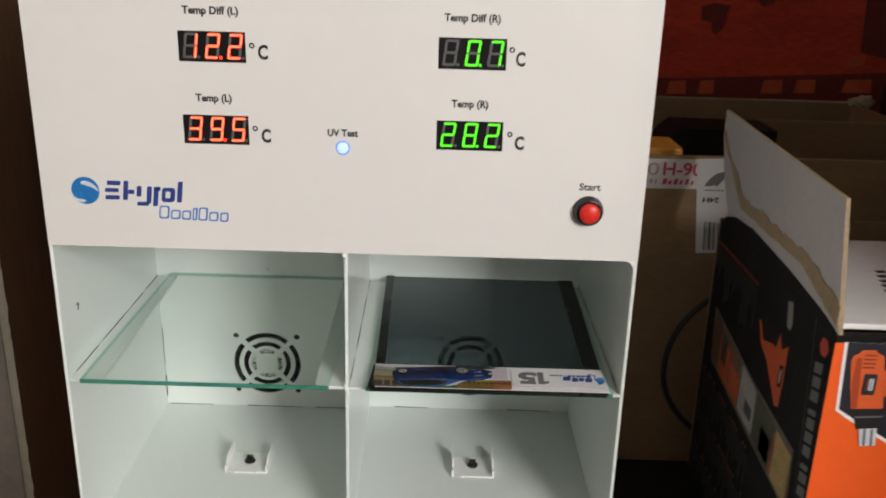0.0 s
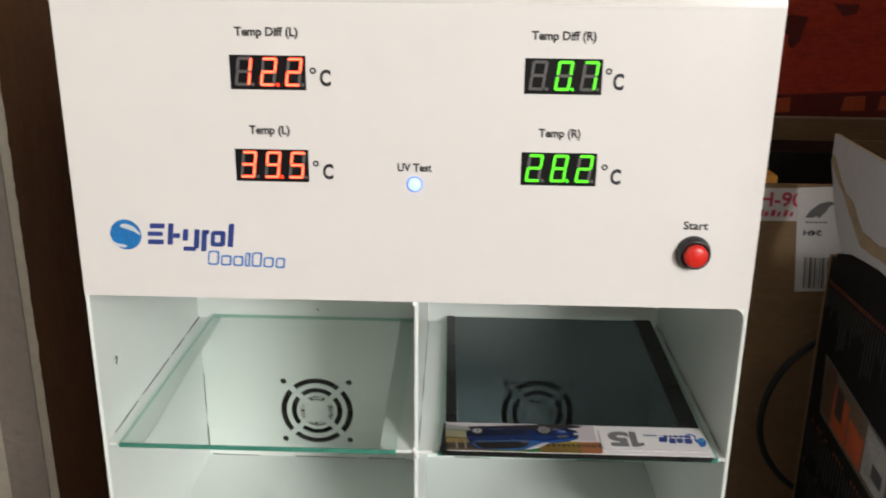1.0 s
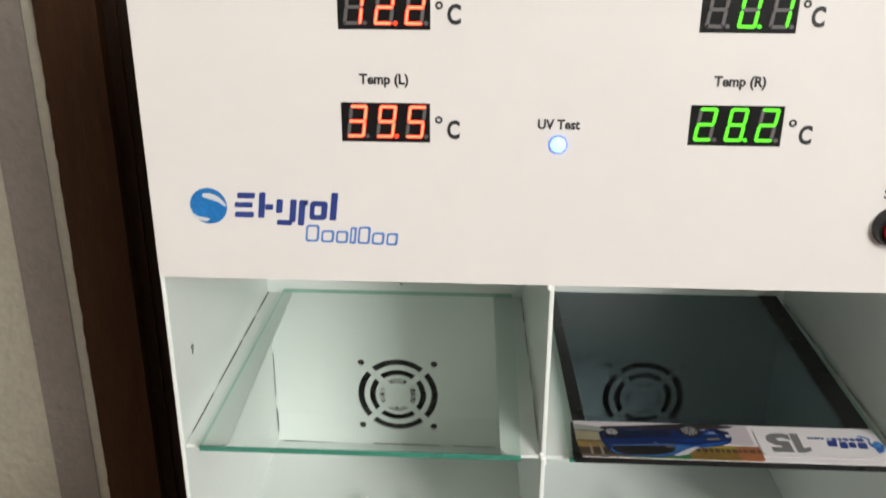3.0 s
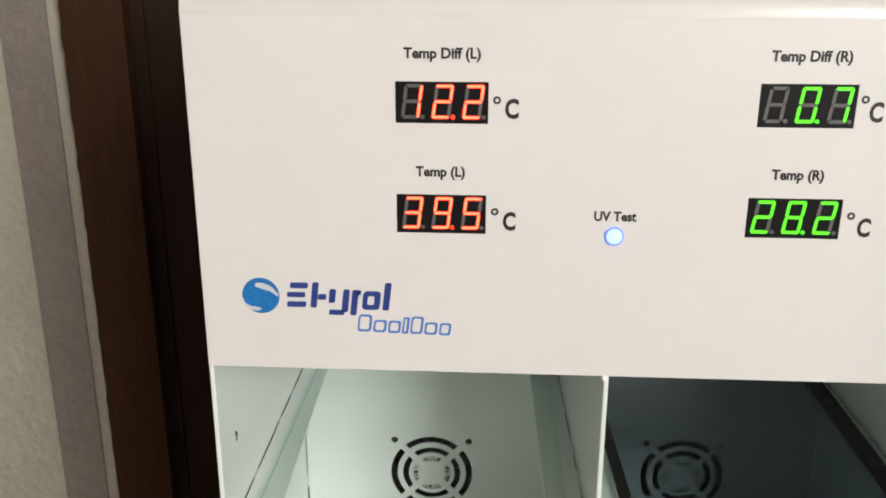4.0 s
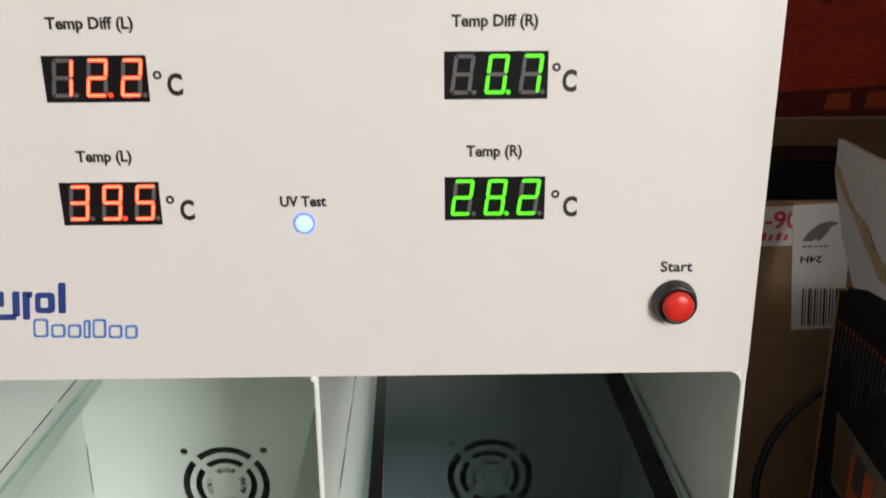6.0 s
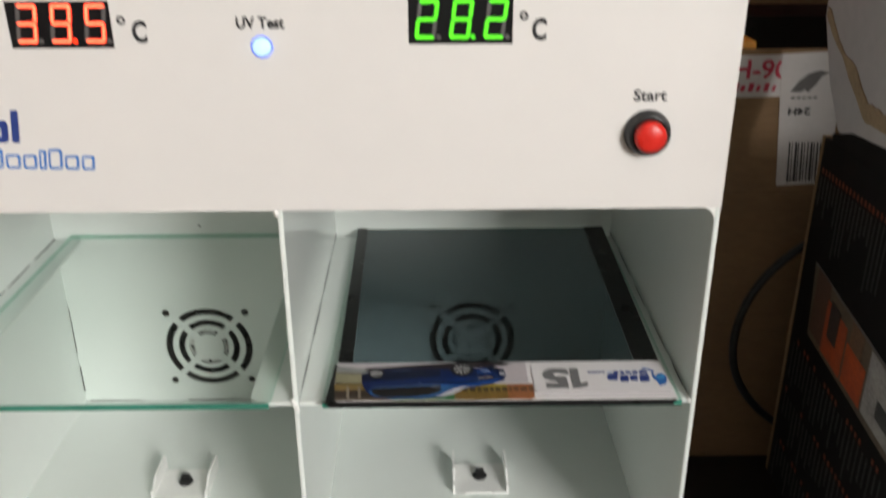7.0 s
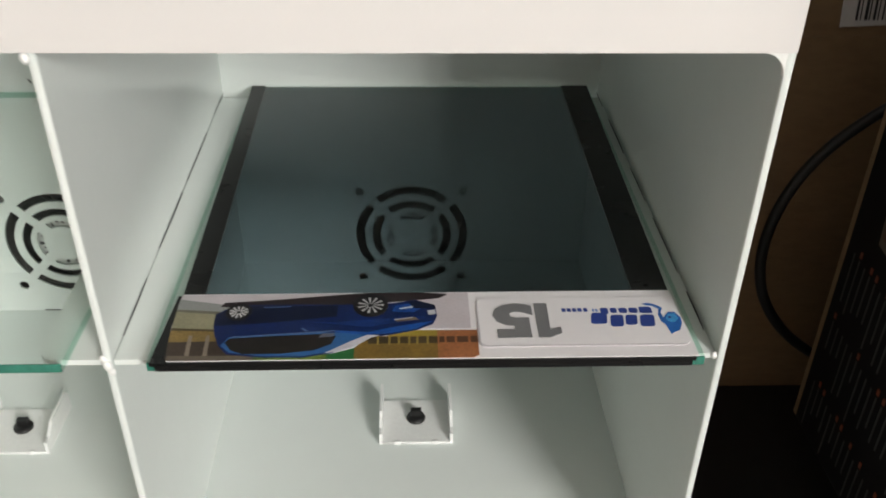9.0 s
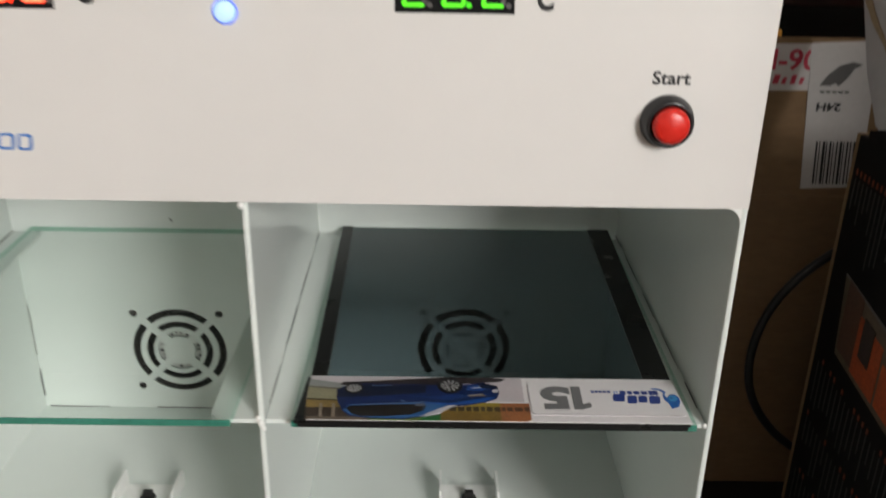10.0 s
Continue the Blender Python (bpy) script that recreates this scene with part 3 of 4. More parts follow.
for x, y, z, r in ((0.0, 0.0, ZL - 0.001, 0.0017), (0.0004, 0.0006, ZL - 0.0035, 0.0014), (-0.0012, -0.0002, ZP - 0.0012, 0.0014), (XR - 0.0028, 0.0012, ZL - 0.0005, 0.0012), (-0.0012, 0.0008, ZL + 0.001, 0.0013)):
    bm = bmesh.new()
    bmesh.ops.create_icosphere(bm, subdivisions=2, radius=r)
    for v in bm.verts:
        v.co = Vector((v.co.x * 0.9, v.co.y * 0.6, v.co.z * 1.1)) * (1 + 0.2 * noise.noise(v.co * 700)) + Vector((x, y, z))
    part("weld_bead", bm, EDGE, box, smooth=True)

# scuffs on the paint
part("scuff", prism([(0.0240, 0.2105), (0.0258, 0.2115), (0.0275, 0.2108), (0.0278, 0.2090), (0.0262, 0.2075), (0.0262, 0.2062), (0.0255, 0.2064), (0.0256, 0.2080), (0.0270, 0.2093), (0.0268, 0.2103), (0.0256, 0.2107), (0.0244, 0.2099)], lambda u, v, w: Vector((XL + T - SPLAY * u + w, u, v)), 0, 0.0003), INK, box, "small dark scuff")
part("scuff", prism([(-0.0885, 0.1780), (-0.0872, 0.1772), (-0.0866, 0.1757), (-0.0872, 0.1760)], front(0.1895), 0, 0.0003), INK, box, "small dark scuff")
for x0, x1, z0, z1 in ((XL + T - 0.0028, XL + T - 0.0021, 0.055, 0.075), (XL + T - 0.0028, XL + T - 0.0024, 0.085, 0.120)):
    part("seam_gap", prism(rect(x0, x1, z0, z1), front(0.1895), 0, 0.0002), INK, box)
for x0, x1, yb in ((XL + T, -0.14, 0.1895), (-0.11, -0.06, 0.1895), (-0.05, -0.02, 0.1895), (0.12, 0.158, 0.1945), (0.02, 0.05, 0.1945)):
    part("seam_gap", prism([(x0, ZF), (x1, ZF), (x1, ZF + 0.0003), (x0, ZF + 0.0006)], front(yb), 0, 0.0002), INK, box)


# sensor brackets on the compartment floor
def bracket(x, y):
    ob = part("sensor_bracket", sheet(rect(x - 0.015, x + 0.015, y, y + 0.027), [ellipse(x, y + 0.016, 0.0018, 0.0018, 14)], flat(ZF), 0.0, 0.0012), EDGE, box, "small white folded-metal sensor bracket")
    for s in (-1, 1):
        xa, xb = sorted((x + s * 0.015, x + s * 0.0163))
        part("wing", prism([(y, ZF), (y + 0.030, ZF), (y + 0.030, ZF + 0.0085), (y + 0.028, ZF + 0.0105), (y + 0.010, ZF + 0.0105), (y + 0.004, ZF + 0.0062), (y, ZF + 0.0060)], lambda u, v, w: Vector((w, u, v)), xa, xb), EDGE, ob)
        bm = bmesh.new()
        bmesh.ops.create_icosphere(bm, subdivisions=2, radius=0.0022)
        for v in bm.verts:
            v.co = Vector((v.co.x * 0.9, v.co.y * 0.5, v.co.z * 0.45)) + Vector((x + s * 0.0085, y + 0.0002, ZF + 0.0008))
        part("weld_bead", bm, EDGE, ob, smooth=True)
    bm = turned([(0.0041, 0.001), (0.0043, 0.0018), (0.0040, 0.0026), (0.0, 0.0028)], (x, y + 0.0150, ZF), (0, 0, 1), 20)
    part("sensor", bm_box(bm, x - 0.0024, x + 0.0024, y + 0.0145, y + 0.0172, ZF + 0.002, ZF + 0.0058), CABLE, ob, "black sensor button")


bracket(-0.0885, 0.0845)
bracket(0.0874, 0.0872)


# ---- on the shelves ----
def glass_shelf(x0, x1, y0, y1, z0, z1, label):
    ob = thing("glass_shelf", ((x0 + x1) / 2, (y0 + y1) / 2, z0), label, "glass shelf", "glass shelves in the cabinet")
    bm = slab(x0, x1, y0 + 0.0006, y1, z0, z1)
    for f in bm.faces:
        f.material_index = 0 if f.normal.z > 0.5 else 2 if f.normal.z < -0.5 else 1
    part("glass_plate", bm, [GLASS, GLASS_SIDE, GLASS_UNDER], ob)
    part("polished_edge", slab(x0, x1, y0, y0 + 0.0006, z0, z1, 0.0002), GLASS_EDGE, ob, "green polished front edge")
    return ob


glass_shelf(-0.1690, -0.0112, -0.0042, 0.1888, ZL + 0.0003, ZL + 0.0031, "clear glass plate with green edges on metal ledges")
glass_shelf(0.0122, 0.1695, -0.0040, 0.1938, ZL + 0.0003, ZL + 0.0031, "clear glass plate with green edges under a film sample")

sample = thing("film_sample", (0.09, 0.09, ZL + 0.0032), "dark tinted window-film sample with a printed card strip", "film sample")
FZ = ZL + 0.0034
SY0, SY1, SYC = -0.0056, 0.1932, 0.0262
bm = prism([(0.0231, SYC), (0.1548, SYC), (0.1566, SY1 - 0.001), (0.0187, SY1 - 0.001)], flat(FZ), 0, 0.0006)
bm.normal_update()
for f in bm.faces:
    f.material_index = 0 if f.normal.z > 0.5 else 1
part("tinted_sheet", bm, [TINT, GLASS_UNDER], sample, "smoky see-through film")
part("front_lip", slab(0.0150, 0.1655, SY0 - 0.0002, SY0 + 0.0016, ZL + 0.0016, FZ - 0.0003, 0.0002), FILM_BLACK, sample)
part("border", prism([(0.0162, SYC), (0.0230, SYC), (0.0186, SY1), (0.0124, SY1)], flat(FZ), 0, 0.0008), FILM_BLACK, sample)
part("border", prism([(0.1549, SYC), (0.1662, SYC), (0.1688, SY1), (0.1567, SY1)], flat(FZ), 0, 0.0008), FILM_BLACK, sample)
part("backing", prism([(0.0136, SY0), (0.1664, SY0), (0.1660, SYC - 0.0001), (0.0150, SYC - 0.0001)], flat(FZ), -0.0002, 0.0010), FILM_BLACK, sample)
card = part("printed_card", prism([(0.0183, -0.0050), (0.1672, -0.0050), (0.1664, 0.0266), (0.0163, 0.0264)], flat(FZ + 0.0010), 0, 0.0003), CARD, sample, "white strip printed with a blue car upside down")
CZ = FZ + 0.0013
LAYER = [0]


def ink(name, colour, rough=0.4, vary=0.15):
    return mat(name, colour, rough, vary=vary, scale=120)


def print_on(points, material):
    LAYER[0] += 1
    part("print_patch", prism([(u, v - 0.0006) for u, v in points], flat(CZ), 0, 0.00006 + 0.000004 * LAYER[0]), material, card)


CAR_BLUE, CAR_DEEP, CAR_LIGHT = ink("car_blue", (0.003, 0.014, 0.085), vary=0.3), ink("car_deep_blue", (0.002, 0.005, 0.026), vary=0.3), ink("car_light_blue", (0.025, 0.10, 0.27))
DUSK, PALE = ink("shop_brown", (0.045, 0.030, 0.021), vary=0.35), ink("window_post", (0.22, 0.18, 0.14))
# street and shop fronts behind the car
print_on([(0.0162, 0.0266), (0.1035, 0.0268), (0.1035, 0.0090), (0.0165, 0.0090)], ink("ground_grey", (0.50, 0.46, 0.48), vary=0.08))
print_on([(0.0160, 0.0245), (0.0320, 0.0212), (0.0320, 0.0170), (0.0162, 0.0192)], ink("kerb_grey", (0.24, 0.25, 0.24)))
print_on([(0.0162, 0.0192), (0.0320, 0.0170), (0.0320, 0.0090), (0.0166, 0.0100)], ink("hedge_olive", (0.24, 0.225, 0.14), vary=0.25))
print_on([(0.0162, 0.0194), (0.0320, 0.0178), (0.0320, 0.0164), (0.0163, 0.0182)], ink("hedge_shade", (0.13, 0.125, 0.09)))
print_on([(0.0166, 0.0100), (0.0320, 0.0092), (0.0320, 0.0036), (0.0170, 0.0038)], ink("wall_ochre", (0.20, 0.135, 0.04), vary=0.4))
print_on([(0.0166, 0.0103), (0.0310, 0.0094), (0.0310, 0.0084), (0.0166, 0.0092)], ink("sill_dark", (0.06, 0.045, 0.02)))
print_on([(0.0170, 0.0038), (0.0330, 0.0040), (0.0440, -0.0036), (0.0178, -0.0040)], DUSK)
for u in (0.0222, 0.0272):
    print_on([(u, 0.0068), (u + 0.0011, 0.0068), (u + 0.0020, -0.0040), (u + 0.0007, -0.0040)], PALE)
print_on([(0.0181, -0.0022), (0.0440, -0.0026), (0.0440, -0.0044), (0.0181, -0.0044)], ink("pavement_brown", (0.12, 0.095, 0.07)))
print_on([(0.0420, -0.0030), (0.0590, -0.0018), (0.0640, -0.0020), (0.0640, -0.0044), (0.0420, -0.0044)], ink("tree_lime", (0.11, 0.17, 0.03), vary=0.5))
print_on([(0.0622, -0.0026), (0.0705, 0.0006), (0.0705, -0.0044), (0.0622, -0.0044)], ink("awning_green", (0.02, 0.13, 0.035)))
print_on([(0.0700, 0.0006), (0.0740, 0.0056), (0.0800, 0.0056), (0.0830, 0.0074), (0.0936, 0.0080), (0.0936, -0.0043), (0.0700, -0.0043)], ink("facade_gold", (0.17, 0.105, 0.022), vary=0.35))
print_on([(0.0820, 0.0080), (0.0936, 0.0082), (0.0936, 0.0056), (0.0790, 0.0056)], ink("blind_yellow", (0.28, 0.21, 0.03)))
print_on(rect(0.0736, 0.0936, 0.0022, 0.0052), ink("shop_glass", (0.05, 0.035, 0.016), vary=0.4))
for u in (0.0762, 0.0795, 0.0822, 0.0852, 0.0875, 0.0905):
    print_on(rect(u, u + 0.0006, 0.0016, 0.0056), ink("shop_post", (0.24, 0.18, 0.04)))
print_on([(0.0936, 0.0080), (0.1052, 0.0081), (0.1052, -0.0030), (0.1035, -0.0043), (0.0936, -0.0043)], ink("facade_rust", (0.30, 0.115, 0.045), vary=0.35))
for u0, u1 in ((0.0941, 0.0956), (0.0962, 0.0985), (0.0992, 0.1024), (0.1031, 0.1052)):
    print_on(rect(u0, u1, 0.0024, 0.0052), ink("rust_window", (0.085, 0.04, 0.022)))
# the car, upside down
print_on([(0.0290, 0.0205), (0.0300, 0.0224), (0.0400, 0.0231), (0.0594, 0.0254), (0.0724, 0.0268), (0.0890, 0.0270), (0.0970, 0.0259), (0.0947, 0.0240), (0.0874, 0.0228), (0.0600, 0.0200), (0.0400, 0.0190)], ink("car_shade", (0.022, 0.015, 0.017), vary=0.3))
print_on([(0.0295, 0.0070), (0.0284, 0.0115), (0.0281, 0.0165), (0.0316, 0.0198), (0.0370, 0.0211), (0.0520, 0.0212), (0.0663, 0.0208), (0.0808, 0.0215), (0.0874, 0.0230), (0.0932, 0.0204), (0.0938, 0.0150), (0.0925, 0.0111), (0.0874, 0.0082), (0.0812, 0.0064), (0.0734, 0.0052), (0.0690, 0.0007), (0.0631, -0.0019), (0.0557, -0.0036), (0.0436, -0.0034), (0.0343, -0.0017), (0.0314, 0.0020)], CAR_BLUE)
print_on([(0.0284, 0.0110), (0.0420, 0.0120), (0.0640, 0.0150), (0.0640, 0.0205), (0.0420, 0.0208), (0.0330, 0.0200), (0.0283, 0.0165)], CAR_DEEP)
print_on([(0.0320, 0.0020), (0.0350, -0.0012), (0.0436, -0.0029), (0.0557, -0.0031), (0.0625, -0.0014), (0.0690, 0.0020), (0.0735, 0.0060), (0.0700, 0.0068), (0.0601, 0.0076), (0.0454, 0.0068), (0.0338, 0.0058)], CAR_LIGHT)
print_on([(0.0330, 0.0032), (0.0340, 0.0051), (0.0454, 0.0060), (0.0601, 0.0068), (0.0645, 0.0058), (0.0632, 0.0021), (0.0584, -0.0006), (0.0494, -0.0019), (0.0389, -0.0020), (0.0352, -0.0002)], ink("car_glass", (0.012, 0.009, 0.008), vary=0.4))
print_on([(0.0616, -0.0019), (0.0653, -0.0012), (0.0700, 0.0010), (0.0745, 0.0050), (0.0770, 0.0060), (0.0734, 0.0062), (0.0685, 0.0032)], ink("windscreen", (0.48, 0.48, 0.53)))
print_on([(0.0640, 0.0084), (0.0735, 0.0074), (0.0827, 0.0102), (0.0922, 0.0124), (0.0874, 0.0087), (0.0796, 0.0068), (0.0735, 0.0062), (0.0640, 0.0074)], ink("bonnet_blue", (0.008, 0.07, 0.30), vary=0.3))
print_on([(0.0560, 0.0125), (0.0730, 0.0100), (0.0900, 0.0135), (0.0900, 0.0150), (0.0800, 0.0140), (0.0660, 0.0125)], ink("flank_blue", (0.004, 0.026, 0.13), vary=0.35))
print_on([(0.0805, 0.0172), (0.0868, 0.0168), (0.0900, 0.0200), (0.0870, 0.0215), (0.0812, 0.0200)], ink("bumper_blue", (0.006, 0.05, 0.22), vary=0.35))
print_on([(0.0868, 0.0186), (0.0934, 0.0186), (0.0932, 0.0204), (0.0874, 0.0226), (0.0850, 0.0222)], CAR_DEEP)
print_on([(0.0822, 0.0188), (0.0866, 0.0199), (0.0864, 0.0190), (0.0832, 0.0184)], ink("headlamp_grey", (0.42, 0.46, 0.50)))
print_on([(0.0909, 0.0175), (0.0932, 0.0180), (0.0934, 0.0158), (0.0912, 0.0155)], ink("plate_grey", (0.48, 0.48, 0.50)))
print_on([(0.0813, 0.0132), (0.0874, 0.0144), (0.0882, 0.0131), (0.0818, 0.0123)], ink("lamp_brown", (0.16, 0.11, 0.07)))
print_on([(0.0811, 0.0134), (0.0866, 0.0145), (0.0866, 0.0140), (0.0811, 0.0129)], ink("lamp_silver", (0.36, 0.34, 0.32)))
for pts in ([(0.0340, 0.0055), (0.0601, 0.0074), (0.0640, 0.0082), (0.0640, 0.0086), (0.0601, 0.0080), (0.0350, 0.0060)], [(0.0420, 0.0196), (0.0500, 0.0200), (0.0500, 0.0204), (0.0420, 0.0200)], [(0.0538, 0.0093), (0.0556, 0.0080), (0.0562, 0.0083), (0.0545, 0.0098)]):
    print_on(pts, ink("car_sheen", (0.07, 0.12, 0.24)))
print_on([(0.0596, 0.0052), (0.0635, 0.0056), (0.0640, 0.0070), (0.0604, 0.0070)], ink("mirror_grey", (0.10, 0.11, 0.14)))
for wx, wy, wr in ((0.0348, 0.0176, 0.0029), (0.0739, 0.0204, 0.0040)):
    print_on(ellipse(wx, wy, wr * 1.32, wr * 1.45), ink("tyre_black", (0.010, 0.009, 0.011)))
    for i in range(11):
        a = 2 * math.pi * i / 11
        ca, sa = math.cos(a), math.sin(a)
        print_on([(wx + k * wr * ca - q * sa, wy + k * wr * sa + q * ca) for k, q in ((0.2, -0.00012), (0.97, -0.0004), (0.97, 0.0004), (0.2, 0.00012))], ink("rim_grey", (0.42, 0.42, 0.42)))
# badge with the shade number
badge = round_rect(0.1060, 0.1664, 0.0006, 0.0234, 0.002)
print_on([(u - 0.0004, v - 0.0004) for u, v in badge], ink("badge_edge", (0.46, 0.43, 0.45)))
print_on(badge, CARD)
LAYER[0] += 6
NUMBER = ink("badge_grey", (0.17, 0.17, 0.175), vary=0.06)
part("lettering", words("5", 0.1102, 0.1222, 0.0032, 0.0196, flat(CZ), 0.00055, 0.05, True), NUMBER, card)
part("lettering", prism([(0.1228, 0.0032), (0.1262, 0.0032), (0.1298, 0.0052), (0.1298, 0.0080), (0.1266, 0.0068), (0.1270, 0.0196), (0.1231, 0.0196)], flat(CZ), 0, 0.00055), NUMBER, card)
for u0, u1, v0, v1 in ((0.1534, 0.1578, 0.0086, 0.0143), (0.1492, 0.1527, 0.0094, 0.0143), (0.1446, 0.1485, 0.0086, 0.0143), (0.1390, 0.1438, 0.0100, 0.0154)):
    print_on([(u + (v - v0) * 0.15, v) for u, v in round_rect(u0, u1, v0, v1, 0.0010)], NAVY)
for u0, u1, v0, v1 in ((0.1546, 0.1584, 0.0150, 0.0182), (0.1514, 0.1541, 0.0152, 0.0177), (0.1484, 0.1509, 0.0152, 0.0177), (0.1458, 0.1478, 0.0152, 0.0177), (0.1428, 0.1452, 0.0148, 0.0178)):
    print_on(round_rect(u0, u1, v0, v1, 0.0007), NAVY)
for i, u in enumerate((0.1312, 0.1328, 0.1344, 0.1360, 0.1378, 0.1404, 0.1414)):
    print_on(rect(u, u + (0.0012 if i < 5 else 0.0006), 0.0160, 0.0177 if i < 5 else 0.0172), AZURE if i > 4 else NAVY)
MARINE = ink("marine_blue", (0.012, 0.10, 0.36), vary=0.3)
print_on([(0.1570, 0.0190), (0.1590, 0.0186), (0.1606, 0.0170), (0.1598, 0.0140), (0.1600, 0.0110), (0.1610, 0.0094), (0.1616, 0.0049), (0.1628, 0.0058), (0.1645, 0.0066), (0.1660, 0.0100), (0.1662, 0.0128), (0.1650, 0.0154), (0.1632, 0.0154), (0.1618, 0.0138), (0.1612, 0.0128), (0.1607, 0.0150), (0.1618, 0.0174), (0.1600, 0.0192), (0.1582, 0.0200), (0.1560, 0.0197)], MARINE)
print_on([(0.1616, 0.0120), (0.1628, 0.0145), (0.1648, 0.0146), (0.1655, 0.0122), (0.1640, 0.0104), (0.1622, 0.0106)], ink("pale_marine", (0.05, 0.27, 0.55), vary=0.3))
print_on(ellipse(0.1630, 0.0128, 0.0005, 0.0006, 12), NAVY)

# ---- boxes beside the cabinet ----
def cardboard_box(name, x0, x1, y0, y1, z0, z1, t, material, label, category, inside=None):
    """Four walls and a bottom; inside: the board of the back, right and bottom."""
    inside = inside or material
    ob = thing(name, ((x0 + x1) / 2, (y0 + y1) / 2, z0), label, category)
    part("wall_panel", slab(x0, x1, y0, y0 + t, z0, z1, t * 0.2), material, ob)
    part("wall_panel", slab(x0, x1, y1 - t, y1, z0, z1, t * 0.2), inside, ob)
    part("wall_panel", slab(x0, x0 + t, y0 + t, y1 - t, z0, z1, t * 0.2), material, ob)
    part("wall_panel", slab(x1 - t, x1, y0 + t, y1 - t, z0, z1, t * 0.2), inside, ob)
    part("bottom_panel", slab(x0 + t, x1 - t, y0 + t, y1 - t, z0, z0 + t), inside, ob)
    return ob


carton = cardboard_box("carton", 0.186, 0.475, 0.131, 0.402, TOP, 0.2970, 0.004, CARDBOARD, "large open brown cardboard carton with labels", "carton")
C = front(0.131)
part("lower_flap", slab(0.1862, 0.4748, 0.1298, 0.1312, TOP + 0.001, 0.2185, 0.0004), CARDBOARD, carton)
name_label = part("name_label", prism([(0.1880, 0.2715), (0.2465, 0.2722), (0.2440, 0.2945), (0.1880, 0.2940)], C, 0, 0.0003), PAPER, carton, "white label with red print")
part("lettering", words("H-90", 0.2195, 0.2480, 0.2818, 0.2920, front(0.1307), 0.0002, 0.02), RED_PRINT, name_label)
part("lettering", words("90", 0.1985, 0.2165, 0.2818, 0.2915, front(0.1307), 0.0002, 0.0), FAINT_RED, name_label)
for i, w in enumerate((16, 12, 14, 10, 12, 9)):
    part("print_bar", prism([(0.2195 + i * 0.0042, 0.2752), (0.2195 + i * 0.0042 + w * 0.0002, 0.2752), (0.2203 + i * 0.0042 + w * 0.0002, 0.2796 - 0.0012 * (i % 2)), (0.2203 + i * 0.0042, 0.2796 - 0.0012 * (i % 2))], front(0.1307), 0, 0.0002), RED_PRINT, name_label)
    part("print_bar", prism(rect(0.1960 + i * 0.0036, 0.1960 + i * 0.0036 + w * 0.00016, 0.2755, 0.2790), front(0.1307), 0, 0.0002), FAINT_RED, name_label)
ship_label = part("shipping_label", prism([(0.2510, 0.2222), (0.2800, 0.2235), (0.2760, 0.2965), (0.2435, 0.2950)], C, 0.0003, 0.0007), PAPER, carton, "white shipping label with a barcode")
for i, w in enumerate((8, 4, 12, 5, 9, 4, 6, 11, 4, 7, 5, 10)):
    u = 0.2562 + i * 0.0017
    part("barcode_bar", prism([(u, 0.2250), (u + w * 0.0001, 0.2250), (u - 0.0018 + w * 0.0001, 0.2470), (u - 0.0018, 0.2470)], front(0.1303), 0, 0.0002), INK, ship_label)
part("lettering", words("24H", 0.2512, 0.2632, 0.2622, 0.2662, front(0.1303), 0.0002, 0.03, True), INK, ship_label)
part("print_patch", prism([(0.2508, 0.2748), (0.2540, 0.2800), (0.2590, 0.2845), (0.2650, 0.2862), (0.2700, 0.2850), (0.2660, 0.2830), (0.2640, 0.2790), (0.2600, 0.2745), (0.2585, 0.2760), (0.2560, 0.2748)], front(0.1303), 0, 0.0002), DEAD, ship_label)
for i in range(5):
    part("print_bar", prism(rect(0.2515 + i * 0.0030, 0.2537 + i * 0.0030, 0.2712, 0.2722), front(0.1303), 0, 0.0002), DEAD, ship_label)
# Bright lit line of the back rim, painted as a strip of paler board.
part("back_rim", slab(0.190, 0.472, 0.3978, 0.4022, 0.2968, 0.2984, 0.0005), CARDBOARD_TORN, carton, "rim with its lit line put into a paler colour")
part("inner_flap", slab(0.343, 0.470, 0.300, 0.304, 0.12, 0.2950, 0.001), CARDBOARD, carton)
bm = bmesh.new()
bmesh.ops.create_icosphere(bm, subdivisions=3, radius=0.012)
for v in bm.verts:
    v.co = Vector((v.co.x * 1.1, v.co.y * 0.5, v.co.z * 0.6)) * (1 + 0.5 * noise.noise(v.co * 160)) + Vector((0.482, 0.398, 0.298))
part("torn_corner", bm, CARDBOARD_TORN, carton, "torn fibrous corner", smooth=True)

case = thing("tool_case", (0.28, 0.24, TOP + 0.004), "black plastic case inside the open carton", "case")
part("case_body", prism([(0.2425, TOP + 0.005), (0.335, TOP + 0.005), (0.335, 0.2990), (0.256, 0.2995), (0.250, 0.2950), (0.2450, 0.2900), (0.2425, 0.284)], front(0.225), -0.05, 0.0), CASE_BLACK, case)
part("case_rib", slab(0.258, 0.262, 0.2225, 0.2255, 0.10, 0.292, 0.0008), CASE_BLACK, case)
pack = thing("yellow_pack", (0.215, 0.18, TOP + 0.004), "yellow carton pack inside the open carton", "pack")
part("pack_body", slab(0.192, 0.2405, 0.160, 0.205, TOP + 0.0045, 0.2960, 0.0015), YELLOW, pack)

# power-tool carton, open, with a torn lid flap
BX, BY0, BY1, BZ, BASE = 0.250, -0.112, 0.082, 0.2655, 0.0690
